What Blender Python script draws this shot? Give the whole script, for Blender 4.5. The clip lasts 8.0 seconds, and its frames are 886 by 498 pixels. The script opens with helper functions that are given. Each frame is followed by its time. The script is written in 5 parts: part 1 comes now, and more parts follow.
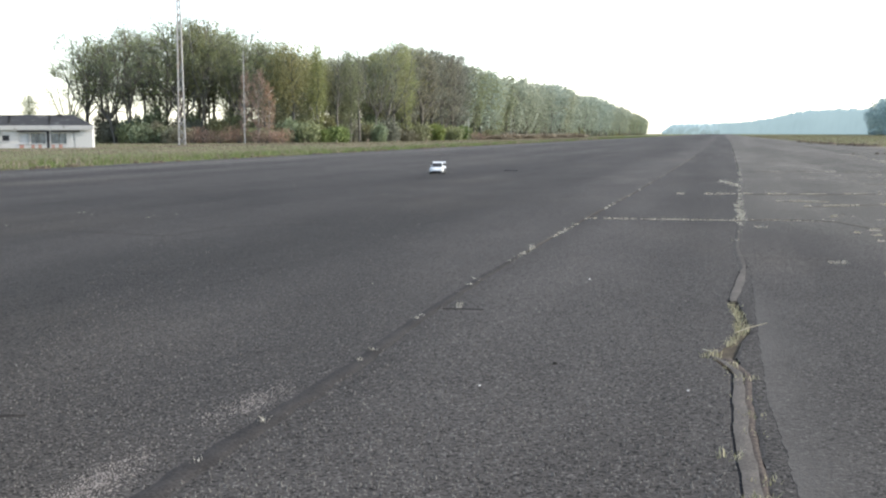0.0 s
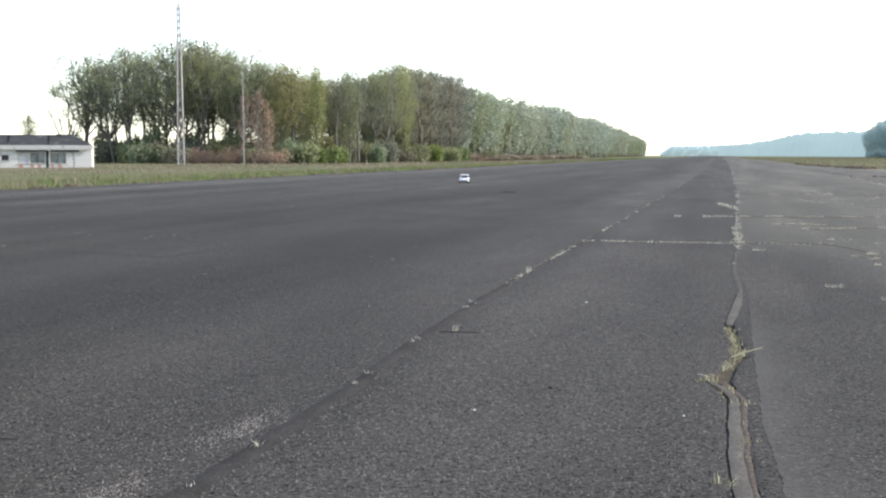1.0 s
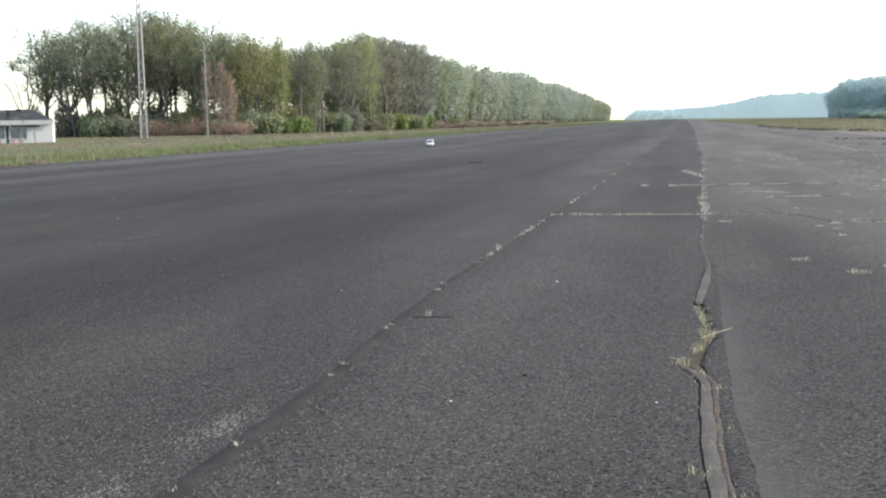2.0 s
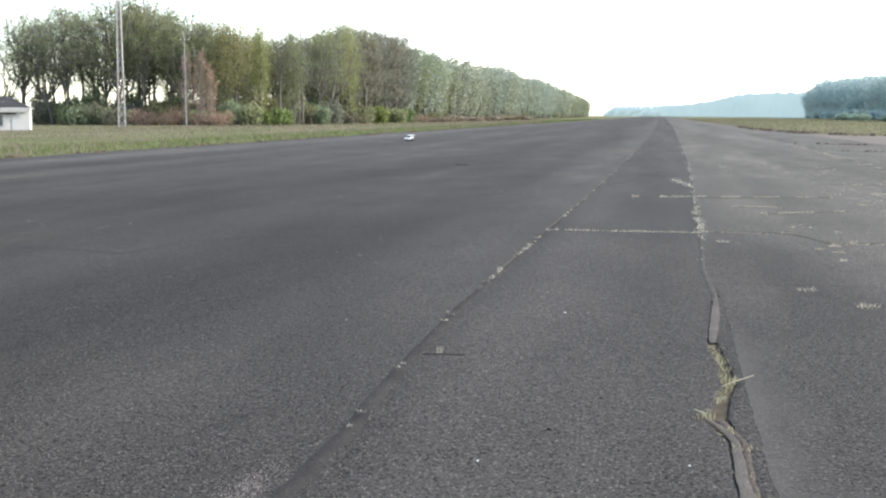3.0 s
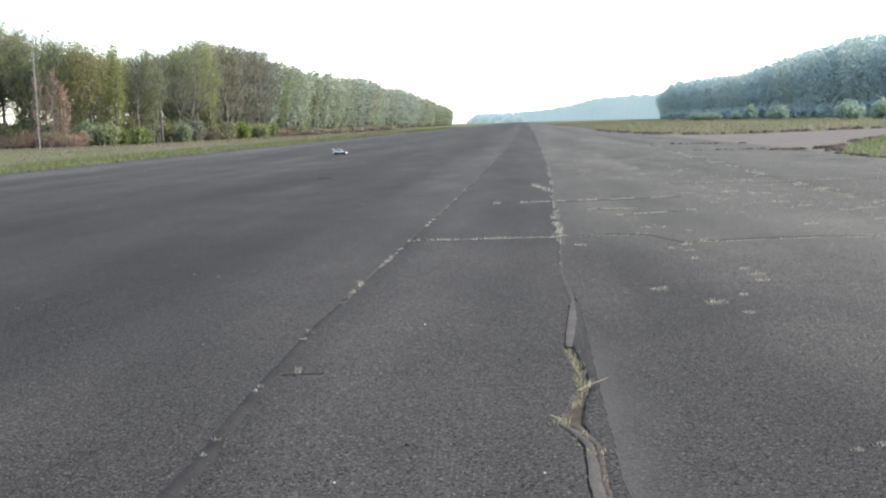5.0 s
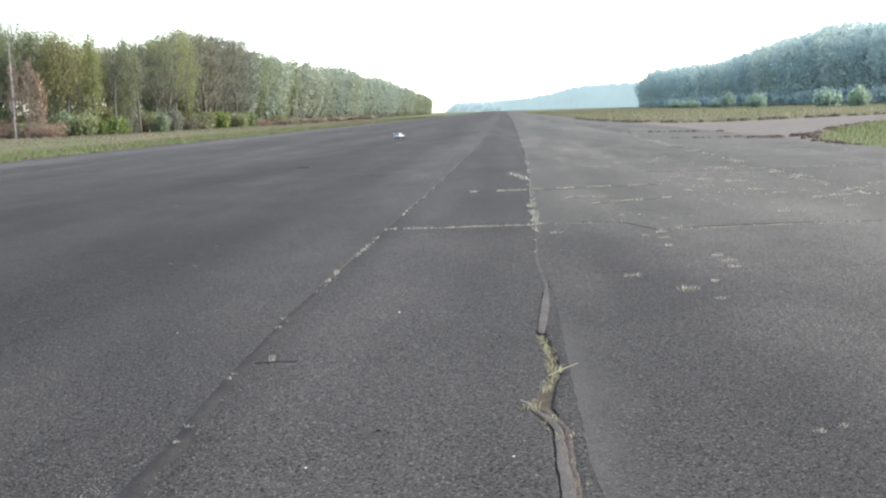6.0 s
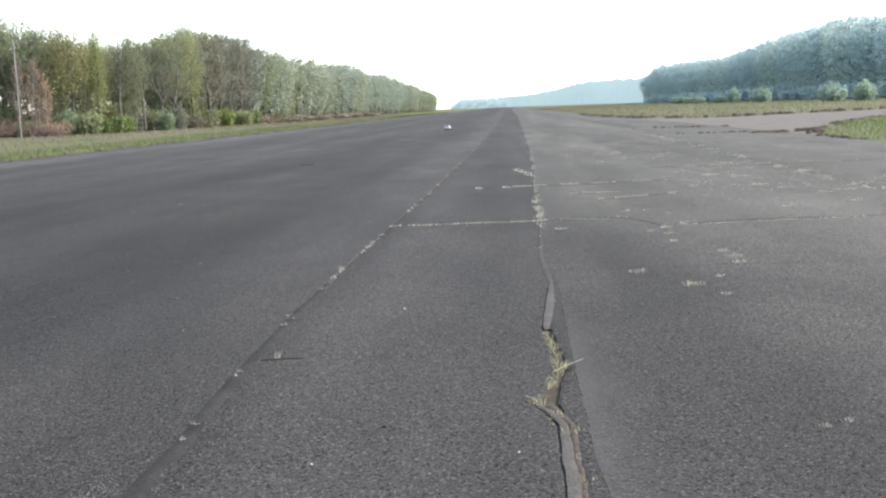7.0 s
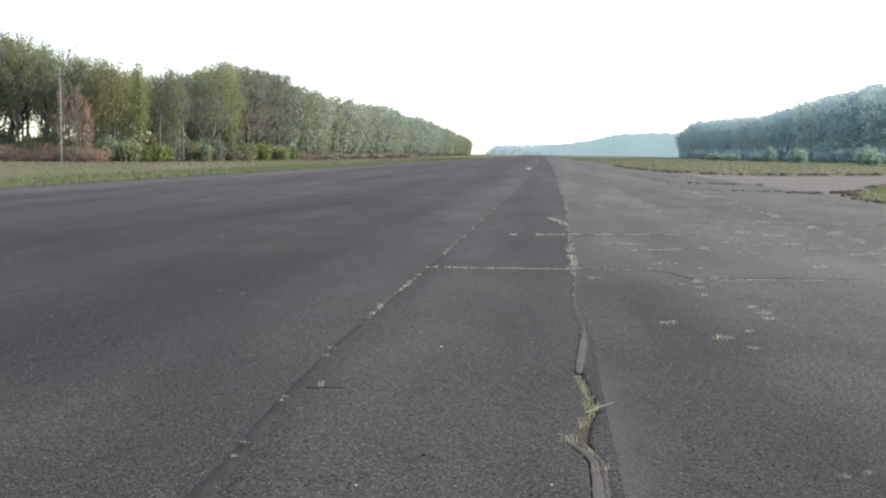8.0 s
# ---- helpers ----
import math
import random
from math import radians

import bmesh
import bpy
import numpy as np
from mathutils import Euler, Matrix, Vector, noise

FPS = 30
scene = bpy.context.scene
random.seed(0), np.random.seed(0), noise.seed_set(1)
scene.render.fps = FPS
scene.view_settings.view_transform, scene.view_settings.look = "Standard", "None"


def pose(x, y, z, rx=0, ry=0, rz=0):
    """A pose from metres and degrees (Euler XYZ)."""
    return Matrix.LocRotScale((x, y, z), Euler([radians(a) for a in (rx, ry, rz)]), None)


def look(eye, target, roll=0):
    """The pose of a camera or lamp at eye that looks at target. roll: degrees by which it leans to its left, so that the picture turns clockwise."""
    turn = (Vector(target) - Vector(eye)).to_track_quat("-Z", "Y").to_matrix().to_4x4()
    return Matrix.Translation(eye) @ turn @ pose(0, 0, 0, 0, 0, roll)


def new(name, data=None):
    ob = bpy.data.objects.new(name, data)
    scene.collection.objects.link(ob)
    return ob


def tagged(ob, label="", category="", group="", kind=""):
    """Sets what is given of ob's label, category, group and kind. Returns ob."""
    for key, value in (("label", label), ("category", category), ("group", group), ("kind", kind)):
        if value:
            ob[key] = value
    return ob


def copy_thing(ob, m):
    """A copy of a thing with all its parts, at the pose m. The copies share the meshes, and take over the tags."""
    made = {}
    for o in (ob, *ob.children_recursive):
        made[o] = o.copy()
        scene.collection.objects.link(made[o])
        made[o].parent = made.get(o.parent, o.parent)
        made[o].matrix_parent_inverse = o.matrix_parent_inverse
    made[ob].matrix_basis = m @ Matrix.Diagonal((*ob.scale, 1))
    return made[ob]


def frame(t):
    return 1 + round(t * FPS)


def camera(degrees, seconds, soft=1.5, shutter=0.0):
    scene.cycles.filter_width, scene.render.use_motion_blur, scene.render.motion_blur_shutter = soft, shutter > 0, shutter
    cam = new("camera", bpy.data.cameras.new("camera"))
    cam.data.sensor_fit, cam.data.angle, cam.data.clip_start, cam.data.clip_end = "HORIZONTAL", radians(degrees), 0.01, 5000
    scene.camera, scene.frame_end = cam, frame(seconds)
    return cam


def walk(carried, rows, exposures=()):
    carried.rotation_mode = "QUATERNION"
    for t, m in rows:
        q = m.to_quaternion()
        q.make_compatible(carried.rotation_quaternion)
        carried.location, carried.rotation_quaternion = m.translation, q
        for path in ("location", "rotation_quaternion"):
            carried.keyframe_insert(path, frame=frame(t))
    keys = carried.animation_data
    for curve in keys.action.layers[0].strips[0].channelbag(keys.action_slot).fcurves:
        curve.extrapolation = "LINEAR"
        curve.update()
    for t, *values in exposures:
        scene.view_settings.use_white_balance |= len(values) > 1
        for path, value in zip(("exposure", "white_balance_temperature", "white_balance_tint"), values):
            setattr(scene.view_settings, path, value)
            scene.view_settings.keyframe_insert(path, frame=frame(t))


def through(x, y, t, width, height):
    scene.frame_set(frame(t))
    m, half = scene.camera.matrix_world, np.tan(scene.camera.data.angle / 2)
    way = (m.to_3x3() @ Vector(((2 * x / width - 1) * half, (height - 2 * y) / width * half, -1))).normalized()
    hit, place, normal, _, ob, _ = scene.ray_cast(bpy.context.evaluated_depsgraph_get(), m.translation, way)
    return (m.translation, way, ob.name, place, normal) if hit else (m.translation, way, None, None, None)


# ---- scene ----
cam = camera(43.0, 8.0, 2.2)
PATH = [
    (0, (0.092, -0.09, 1.031), (-0.382, 1.843, 0.828), -0.2),
    (0.5, (0.09, -0.113, 1.036), (-0.406, 1.816, 0.861), -0.3),
    (1, (0.104, -0.083, 1.043), (-0.368, 1.853, 0.877), 0.0),
    (1.5, (0.093, -0.07, 1.04), (-0.383, 1.866, 0.874), -0.0),
    (2, (0.085, -0.105, 1.152), (-0.33, 1.839, 0.928), -1.0),
    (2.2, (0.082, -0.166, 1.241), (-0.247, 1.786, 0.958), 1.4),
    (3.3, (-0.206, 0.056, 1.398), (-0.586, 2.008, 1.188), -0.3),
    (3.5, (-0.204, 0.032, 1.41), (-0.528, 1.996, 1.216), -1.0),
    (4, (-0.187, -0.008, 1.422), (-0.459, 1.965, 1.241), -0.0),
    (4.5, (-0.119, 0.018, 1.403), (-0.36, 1.993, 1.197), -0.1),
    (5, (-0.066, 0.062, 1.407), (-0.212, 2.044, 1.186), -1.9),
    (6.3, (-0.011, 0.001, 1.403), (-0.122, 1.983, 1.158), -2.1),
    (6.5, (-0.009, -0.001, 1.404), (-0.133, 1.98, 1.158), -2.1),
    (7, (-0.014, 0.005, 1.403), (-0.135, 1.986, 1.156), -2.4),
    (7.5, (-0.041, 0.002, 1.394), (-0.175, 1.982, 1.149), -1.0),
    (8, (-0.077, -0.312, 1.423), (-0.248, 1.673, 1.254), 0.4),
]

# ---- world, sun, exposure ----
SUN_AZ, SUN_EL = 76.0, 30.0      # degrees clockwise from the runway's direction, and above the horizon
EXPOSURES = [(0.0, 1.80), (0.5, 1.92), (1.0, 1.83), (1.5, 1.72), (2.0, 1.82), (3.5, 2.07), (4.0, 1.68), (4.5, 1.65), (5.0, 1.89), (6.5, 2.09), (7.0, 2.07), (7.5, 2.07), (8.0, 1.73)]
world = bpy.data.worlds.new("world")
scene.world = world
world.use_nodes = True
wn = world.node_tree.nodes
sky = wn.new("ShaderNodeTexSky")
sky.sky_type, sky.sun_disc = "NISHITA", False
sky.sun_elevation, sky.sun_rotation = radians(SUN_EL), radians(SUN_AZ)
sky.dust_density, sky.air_density, sky.ozone_density = 0.9, 1.0, 1.0
haze = wn.new("ShaderNodeHueSaturation")          # thin high haze pales the whole sky
haze.inputs["Saturation"].default_value = 0.7
world.node_tree.links.new(sky.outputs[0], haze.inputs["Color"])
world.node_tree.links.new(haze.outputs[0], wn["Background"].inputs[0])
wn["Background"].inputs[1].default_value = 0.15
sun = new("sun", bpy.data.lights.new("sun", "SUN"))
sun.data.energy, sun.data.angle, sun.data.color = 2.2, radians(0.6), (1.0, 0.93, 0.82)
sun.matrix_world = look((100 * math.sin(radians(SUN_AZ)), 100 * math.cos(radians(SUN_AZ)), 100 * math.tan(radians(SUN_EL))), (0, 0, 0))
walk(cam, [(t, look(eye, target, roll)) for t, eye, target, roll in PATH], EXPOSURES)


# ---- materials ----
class Nodes:
    """A short way to write a node material."""

    def __init__(self, name):
        self.mat = bpy.data.materials.new(name)
        self.mat.use_nodes = True
        self.tree = self.mat.node_tree
        self.bsdf = self.tree.nodes["Principled BSDF"]
        self.out = self.tree.nodes["Material Output"]

    def add(self, kind, **sets):
        node = self.tree.nodes.new("ShaderNode" + kind)
        for key, value in sets.items():
            node.inputs[key].default_value = value
        return node

    def link(self, a, b):
        self.tree.links.new(a, b)

    def coords(self, scale=(1, 1, 1)):
        m = self.add("Mapping", Scale=scale)
        self.link(self.add("TexCoord").outputs["Object"], m.inputs["Vector"])
        return m.outputs[0]

    def noise(self, scale, detail=3.0, stretch=(1, 1, 1), rough=0.55):
        n = self.add("TexNoise", Scale=scale, Detail=detail, Roughness=rough)
        self.link(self.coords(stretch), n.inputs["Vector"])
        return n.outputs["Fac"]

    def ramp(self, fac, stops):
        r = self.add("ValToRGB")
        while len(r.color_ramp.elements) < len(stops):
            r.color_ramp.elements.new(0.5)
        for e, (p, c) in zip(r.color_ramp.elements, stops):
            e.position = p
            e.color = (*c, 1) if isinstance(c, tuple) else (c, c, c, 1)
        self.link(fac, r.inputs[0])
        return r.outputs[0]

    def mix(self, a, b, fac=1.0, kind="MIX"):
        m = self.tree.nodes.new("ShaderNodeMix")
        m.data_type, m.blend_type = "RGBA", kind
        for value, k in ((fac, 0), (a, 6), (b, 7)):
            if isinstance(value, (int, float, tuple)):
                m.inputs[k].default_value = (*value, 1) if isinstance(value, tuple) else value
            else:
                self.link(value, m.inputs[k])
        return m.outputs[2]

    def bump(self, height, strength, distance, base=None):
        b = self.add("Bump", Strength=strength, Distance=distance)
        self.link(height, b.inputs["Height"])
        if base is not None:
            self.link(base, b.inputs["Normal"])
        return b.outputs[0]

    def done(self, colour, rough=0.8, metal=0.0, normal=None, spec=0.5):
        if isinstance(colour, tuple):
            self.bsdf.inputs["Base Color"].default_value = (*colour, 1)
        else:
            self.link(colour, self.bsdf.inputs["Base Color"])
        if isinstance(rough, float):
            self.bsdf.inputs["Roughness"].default_value = rough
        else:
            self.link(rough, self.bsdf.inputs["Roughness"])
        self.bsdf.inputs["Metallic"].default_value = metal
        self.bsdf.inputs["Specular IOR Level"].default_value = spec
        if normal is not None:
            self.link(normal, self.bsdf.inputs["Normal"])
        return self.mat


def asphalt(name, tone, worn_from=None, dust_at=None, swaths=()):
    """Weathered asphalt: stones of under a centimetre in dark binder, some cells darkened as pits, long tyre-worn
    streaks, stains; past worn_from (metres to the right) the binder is bleached and brownish; round dust_at lies a
    drift of pale dust; swaths (axis, start, full, factor) are broad stretches of another tone.
    """
    n = Nodes(name)
    v = n.add("TexVoronoi", Scale=105.0)
    n.link(n.coords(), v.inputs["Vector"])
    sep = n.add("SeparateColor")
    n.link(v.outputs["Color"], sep.inputs[0])
    stones = n.ramp(sep.outputs[0], [(0.0, 0.12), (0.12, 0.4), (0.22, 0.95), (0.85, 1.08), (0.95, 1.8), (1.0, 2.6)])
    joint = n.ramp(v.outputs["Distance"], [(0.3, 1.0), (0.75, 0.6)])
    streak = n.ramp(n.noise(0.42, 4.0, (1, 0.05, 1)), [(0.3, 0.72), (0.5, 1.0), (0.7, 1.3)])
    patch = n.ramp(n.noise(0.8, 6.0, (1, 0.4, 1)), [(0.3, 0.82), (0.7, 1.18)])
    stain = n.ramp(n.noise(0.3, 5.0, (1, 0.5, 1)), [(0.52, 0.0), (0.68, 0.8)])
    speck = n.ramp(n.noise(45.0, 3.0), [(0.3, 0.85), (0.7, 1.15)])
    base = n.mix((tone * 1.07, tone * 0.99, tone * 0.92), (tone * 1.35, tone * 1.21, tone * 1.06), stain)
    if worn_from is not None:
        xyz = n.add("SeparateXYZ")
        n.link(n.coords(), xyz.inputs[0])
        far = n.add("Math")
        far.operation = "MULTIPLY_ADD"
        n.link(n.noise(0.35, 4.0, (1, 0.5, 1)), far.inputs[0])
        far.inputs[1].default_value = 2.4
        along = n.tree.nodes.new("ShaderNodeMapRange")          # farther on, the bleaching reaches the joint
        for key, value in (("From Min", 8.5), ("From Max", 14.5), ("To Min", 0.0), ("To Max", 2.1)):
            along.inputs[key].default_value = value
        n.link(xyz.outputs[1], along.inputs["Value"])
        reach = n.add("Math")
        reach.operation = "ADD"
        n.link(xyz.outputs[0], reach.inputs[0])
        n.link(along.outputs[0], reach.inputs[1])
        n.link(reach.outputs[0], far.inputs[2])
        place = n.tree.nodes.new("ShaderNodeMapRange")
        place.inputs["From Min"].default_value, place.inputs["From Max"].default_value = worn_from + 0.7, worn_from + 2.7
        n.link(far.outputs[0], place.inputs["Value"])
        base = n.mix(base, n.mix((tone * 1.76, tone * 1.64, tone * 1.44), (tone * 2.15, tone * 1.99, tone * 1.74), stain), place.outputs[0])
        smooth = n.tree.nodes.new("ShaderNodeMapRange")
        smooth.inputs["From Min"].default_value, smooth.inputs["From Max"].default_value = worn_from - 0.05, worn_from - 0.4
        n.link(far.outputs[0], smooth.inputs["Value"])
        base = n.mix(base, (tone * 1.42, tone * 1.34, tone * 1.25), smooth.outputs[0])
        stones = n.mix(stones, (1.0, 1.0, 1.0), smooth.outputs[0])
        joint = n.mix(joint, (0.85, 0.85, 0.85), smooth.outputs[0])
    if dust_at is not None:
        xyz = n.add("SeparateXYZ")
        n.link(n.coords(), xyz.inputs[0])
        off = n.add("Math")
        off.operation = "MULTIPLY_ADD"
        n.link(n.noise(0.25, 5.0, (1, 0.25, 1)), off.inputs[0])
        off.inputs[1].default_value = 1.6
        n.link(xyz.outputs[0], off.inputs[2])
        span = n.tree.nodes.new("ShaderNodeMapRange")
        span.inputs["From Min"].default_value, span.inputs["From Max"].default_value = dust_at - 0.8, dust_at + 2.4
        n.link(off.outputs[0], span.inputs["Value"])
        drift = n.ramp(span.outputs[0], [(0.0, 0.0), (0.35, 0.75), (0.55, 0.75), (1.0, 0.0)])
        base = n.mix(base, (tone * 2.1, tone * 1.95, tone * 1.82), drift)
    for axis, start, full, factor in swaths:
        xyz = n.add("SeparateXYZ")
        n.link(n.coords(), xyz.inputs[0])
        off = n.add("Math")
        off.operation = "MULTIPLY_ADD"
        n.link(n.noise(0.3, 4.0, (1, 0.15, 1)), off.inputs[0])
        off.inputs[1].default_value = 0.8 * abs(full - start)
        n.link(xyz.outputs[axis], off.inputs[2])
        span = n.tree.nodes.new("ShaderNodeMapRange")
        lag = 0.4 * abs(full - start)
        span.inputs["From Min"].default_value, span.inputs["From Max"].default_value = start + lag, full + lag
        n.link(off.outputs[0], span.inputs["Value"])
        base = n.mix(base, n.mix(base, (factor, factor, factor), 1.0, "MULTIPLY"), span.outputs[0])
    c = n.mix(base, stones, 1.0, "MULTIPLY")
    for layer in (joint, streak, patch, speck):
        c = n.mix(c, layer, 1.0, "MULTIPLY")
    h = n.bump(v.outputs["Distance"], 0.5, -0.005)
    h = n.bump(n.noise(7.0, 4.0), 0.2, 0.02, h)
    return n.done(c, 0.95, 0.0, h, 0.08)


def soil(name, a, b, scale=9.0):
    n = Nodes(name)
    c = n.mix(n.ramp(n.noise(scale, 6.0), [(0.3, a), (0.7, b)]), n.ramp(n.noise(90.0, 2.0), [(0.3, 0.7), (0.7, 1.25)]), 1.0, "MULTIPLY")
    return n.done(c, 0.97, 0.0, n.bump(n.noise(60.0, 4.0), 0.6, 0.006), 0.04)


def leafy(name, a, b, through=0.35, island=True, rough=0.6, vary=1.0):
    """Leaves, blades and needles: colours between a and b, differing leaf by leaf and plant by plant; some light passes through."""
    n = Nodes(name)
    info = n.add("ObjectInfo")
    geo = n.add("NewGeometry")
    r = n.ramp(geo.outputs["Random Per Island"], [(0.0, a), (0.5, tuple((p + q) / 2 for p, q in zip(a, b))), (1.0, b)])
    c = n.mix(r, n.ramp(info.outputs["Random"], [(0.0, (1 - 0.28 * vary, 1 - 0.2 * vary, 1 - 0.2 * vary)), (0.5, (1.0, 1.0, 1.0)), (1.0, (1 + 0.25 * vary, 1 + 0.12 * vary, 1 - 0.15 * vary))]), 1.0, "MULTIPLY")
    n.done(c, rough, 0.0, None, 0.25)
    t = n.add("BsdfTranslucent")
    n.link(c, t.inputs["Color"])
    m = n.add("MixShader", Fac=through)
    n.link(n.bsdf.outputs[0], m.inputs[1])
    n.link(t.outputs[0], m.inputs[2])
    n.link(m.outputs[0], n.out.inputs["Surface"])
    return n.mat


def haze_glow_wood(name):
    """Woods so far off that only the lit air before them is seen; that haze is put in as pale colour and a glow."""
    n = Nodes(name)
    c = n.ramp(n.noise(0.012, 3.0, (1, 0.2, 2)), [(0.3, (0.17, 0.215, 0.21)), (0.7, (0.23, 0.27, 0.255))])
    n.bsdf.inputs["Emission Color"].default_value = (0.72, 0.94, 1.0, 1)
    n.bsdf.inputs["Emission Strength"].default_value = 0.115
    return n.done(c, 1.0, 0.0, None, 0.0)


def grassland(name):
    """Meadow ground: green turf with straw patches, in long drifts."""
    n = Nodes(name)
    c = n.ramp(n.noise(0.12, 6.0, (1, 0.35, 1)), [(0.38, (0.068, 0.09, 0.028)), (0.55, (0.105, 0.1, 0.05)), (0.72, (0.145, 0.12, 0.085))])
    c = n.mix(c, n.ramp(n.noise(4.0, 5.0), [(0.3, 0.65), (0.7, 1.3)]), 1.0, "MULTIPLY")
    return n.done(c, 0.95, 0.0, n.bump(n.noise(6.0, 5.0), 0.8, 0.15), 0.1)


def painted(name, colour, rough=0.5, wear=(0.4, 0.37, 0.33), amount=0.25, scale=2.0, metal=0.0):
    n = Nodes(name)
    f = n.ramp(n.noise(scale, 6.0), [(0.58, 0.0), (0.72, amount)])
    c = n.mix(n.mix(colour, wear, f), n.ramp(n.noise(scale * 9, 3.0), [(0.3, 0.88), (0.7, 1.08)]), 1.0, "MULTIPLY")
    return n.done(c, rough, metal, n.bump(n.noise(scale * 20, 3.0), 0.15, 0.004), 0.4)


# Dark tyre track at 0.66, with lens corner falloff put into its tone.
ASPHALT_DARK = asphalt("asphalt_dark", 0.042, None, -18.3, ((0, -1.3, -3.0, 0.66), (0, -5.0, -9.5, 1.14), (1, 14.0, 42.0, 1.4)))
ASPHALT_MID = asphalt("asphalt_mid", 0.0465, None, None, ((1, 9.0, 20.0, 0.94), (0, -1.12, -1.45, 0.76)))
ASPHALT_BAND = asphalt("asphalt_band", 0.044)
ASPHALT_PALE = asphalt("asphalt_pale", 0.0485, 1.9)
CONCRETE = soil("concrete", (0.10, 0.088, 0.078), (0.135, 0.118, 0.103), 0.6)
SEALER = soil("sealer", (0.06, 0.055, 0.05), (0.09, 0.082, 0.074), 5.0)
CRUMBS = soil("crumbs", (0.04, 0.034, 0.03), (0.085, 0.07, 0.06), 40.0)
WORN = soil("worn", (0.042, 0.039, 0.036), (0.062, 0.058, 0.053), 6.0)
TAR = soil("tar", (0.024, 0.0225, 0.0215), (0.037, 0.0345, 0.033), 5.0)
CRACK = soil("crack", (0.016, 0.015, 0.014), (0.03, 0.027, 0.024), 12.0)
DIRT = soil("dirt", (0.035, 0.03, 0.024), (0.08, 0.066, 0.045))
BROWN_SOIL = soil("brown_soil", (0.045, 0.036, 0.029), (0.105, 0.082, 0.064))
STONE = soil("stone", (0.105, 0.095, 0.089), (0.265, 0.24, 0.226), 30.0)
MEADOW = grassland("meadow")
HAZE_GLOW_WOOD = haze_glow_wood("haze_glow_wood")
WEED = leafy("weed", (0.19, 0.18, 0.145), (0.44, 0.415, 0.355), 0.3, vary=0.2)
MOSS = leafy("moss", (0.10, 0.10, 0.05), (0.4, 0.37, 0.24), 0.2, vary=0.2)
STRAW = leafy("straw", (0.24, 0.215, 0.15), (0.42, 0.38, 0.28), 0.2, vary=0.2)
VERGE_GREEN = leafy("verge_green", (0.062, 0.088, 0.026), (0.105, 0.128, 0.043), 0.3, vary=0.2)
MEADOW_LIGHT = leafy("meadow_light", (0.112, 0.114, 0.056), (0.152, 0.148, 0.08), 0.35, vary=0.2)
STRAW_DULL = leafy("straw_dull", (0.12, 0.1, 0.07), (0.19, 0.16, 0.115), 0.3, vary=0.2)
STRAW_PALE = leafy("straw_pale", (0.2, 0.165, 0.12), (0.28, 0.235, 0.175), 0.35, vary=0.2)
VERGE_DRY = leafy("verge_dry", (0.118, 0.096, 0.071), (0.165, 0.134, 0.1), 0.3, vary=0.2)
LEAF_SPRING = leafy("leaf_spring", (0.15, 0.175, 0.075), (0.24, 0.255, 0.115), 0.5, vary=0.7)
LEAF_OLIVE = leafy("leaf_olive", (0.15, 0.157, 0.088), (0.235, 0.238, 0.135), 0.5, vary=0.7)
LEAF_GREEN = leafy("leaf_green", (0.15, 0.18, 0.11), (0.235, 0.265, 0.16), 0.5, vary=0.7)
LEAF_GREY = leafy("leaf_grey", (0.135, 0.138, 0.112), (0.2, 0.2, 0.155), 0.45, vary=0.6)
LEAF_RUST = leafy("leaf_rust", (0.2, 0.138, 0.106), (0.3, 0.212, 0.168), 0.4, vary=0.6)
LEAF_BRIGHT = leafy("leaf_bright", (0.085, 0.13, 0.045), (0.155, 0.195, 0.075), 0.4)
# Haze before the right-hand wood is put into these two leaf colours.
LEAF_HAZE_BLUE = leafy("leaf_haze_blue", (0.31, 0.40, 0.40), (0.38, 0.47, 0.465), 0.5, vary=0.35)
LEAF_HAZE_WILLOW = leafy("leaf_haze_willow", (0.2, 0.275, 0.215), (0.29, 0.365, 0.29), 0.5, vary=0.3)
# Paler, bluer leaf copies: haze over the far stands is mixed into the colour.
LEAF_HAZED = leafy("leaf_hazed", (0.21, 0.25, 0.208), (0.25, 0.29, 0.24), 0.5, vary=0.3)
LEAF_HAZED_PALE = leafy("leaf_hazed_pale", (0.205, 0.235, 0.16), (0.25, 0.275, 0.19), 0.5, vary=0.3)
LEAF_HAZED_OLIVE = leafy("leaf_hazed_olive", (0.21, 0.238, 0.18), (0.255, 0.278, 0.212), 0.5, vary=0.3)
BARK = soil("bark", (0.075, 0.07, 0.062), (0.15, 0.14, 0.122), 3.0)
BARK_PALE = soil("bark_pale", (0.15, 0.13, 0.115), (0.3, 0.27, 0.24), 3.0)
MAST_WHITE = painted("mast_white", (0.24, 0.236, 0.23), 0.5, (0.33, 0.2, 0.14), 0.6, 1.4)
MAST_RED = painted("mast_red", (0.2, 0.15, 0.135), 0.55, (0.5, 0.45, 0.42), 0.6, 1.4)
PLASTER = painted("plaster", (0.37, 0.365, 0.355), 0.9, (0.20, 0.185, 0.17), 0.85, 0.7)
PANEL_GREY = painted("panel_grey", (0.30, 0.31, 0.32), 0.7, (0.45, 0.44, 0.42), 0.5, 1.5)
PANEL_RED = painted("panel_red", (0.32, 0.17, 0.14), 0.8, (0.5, 0.45, 0.42), 0.5, 2.0)
ROOFING = painted("roofing", (0.014, 0.0145, 0.0155), 0.97, (0.10, 0.10, 0.10), 0.7, 0.9)
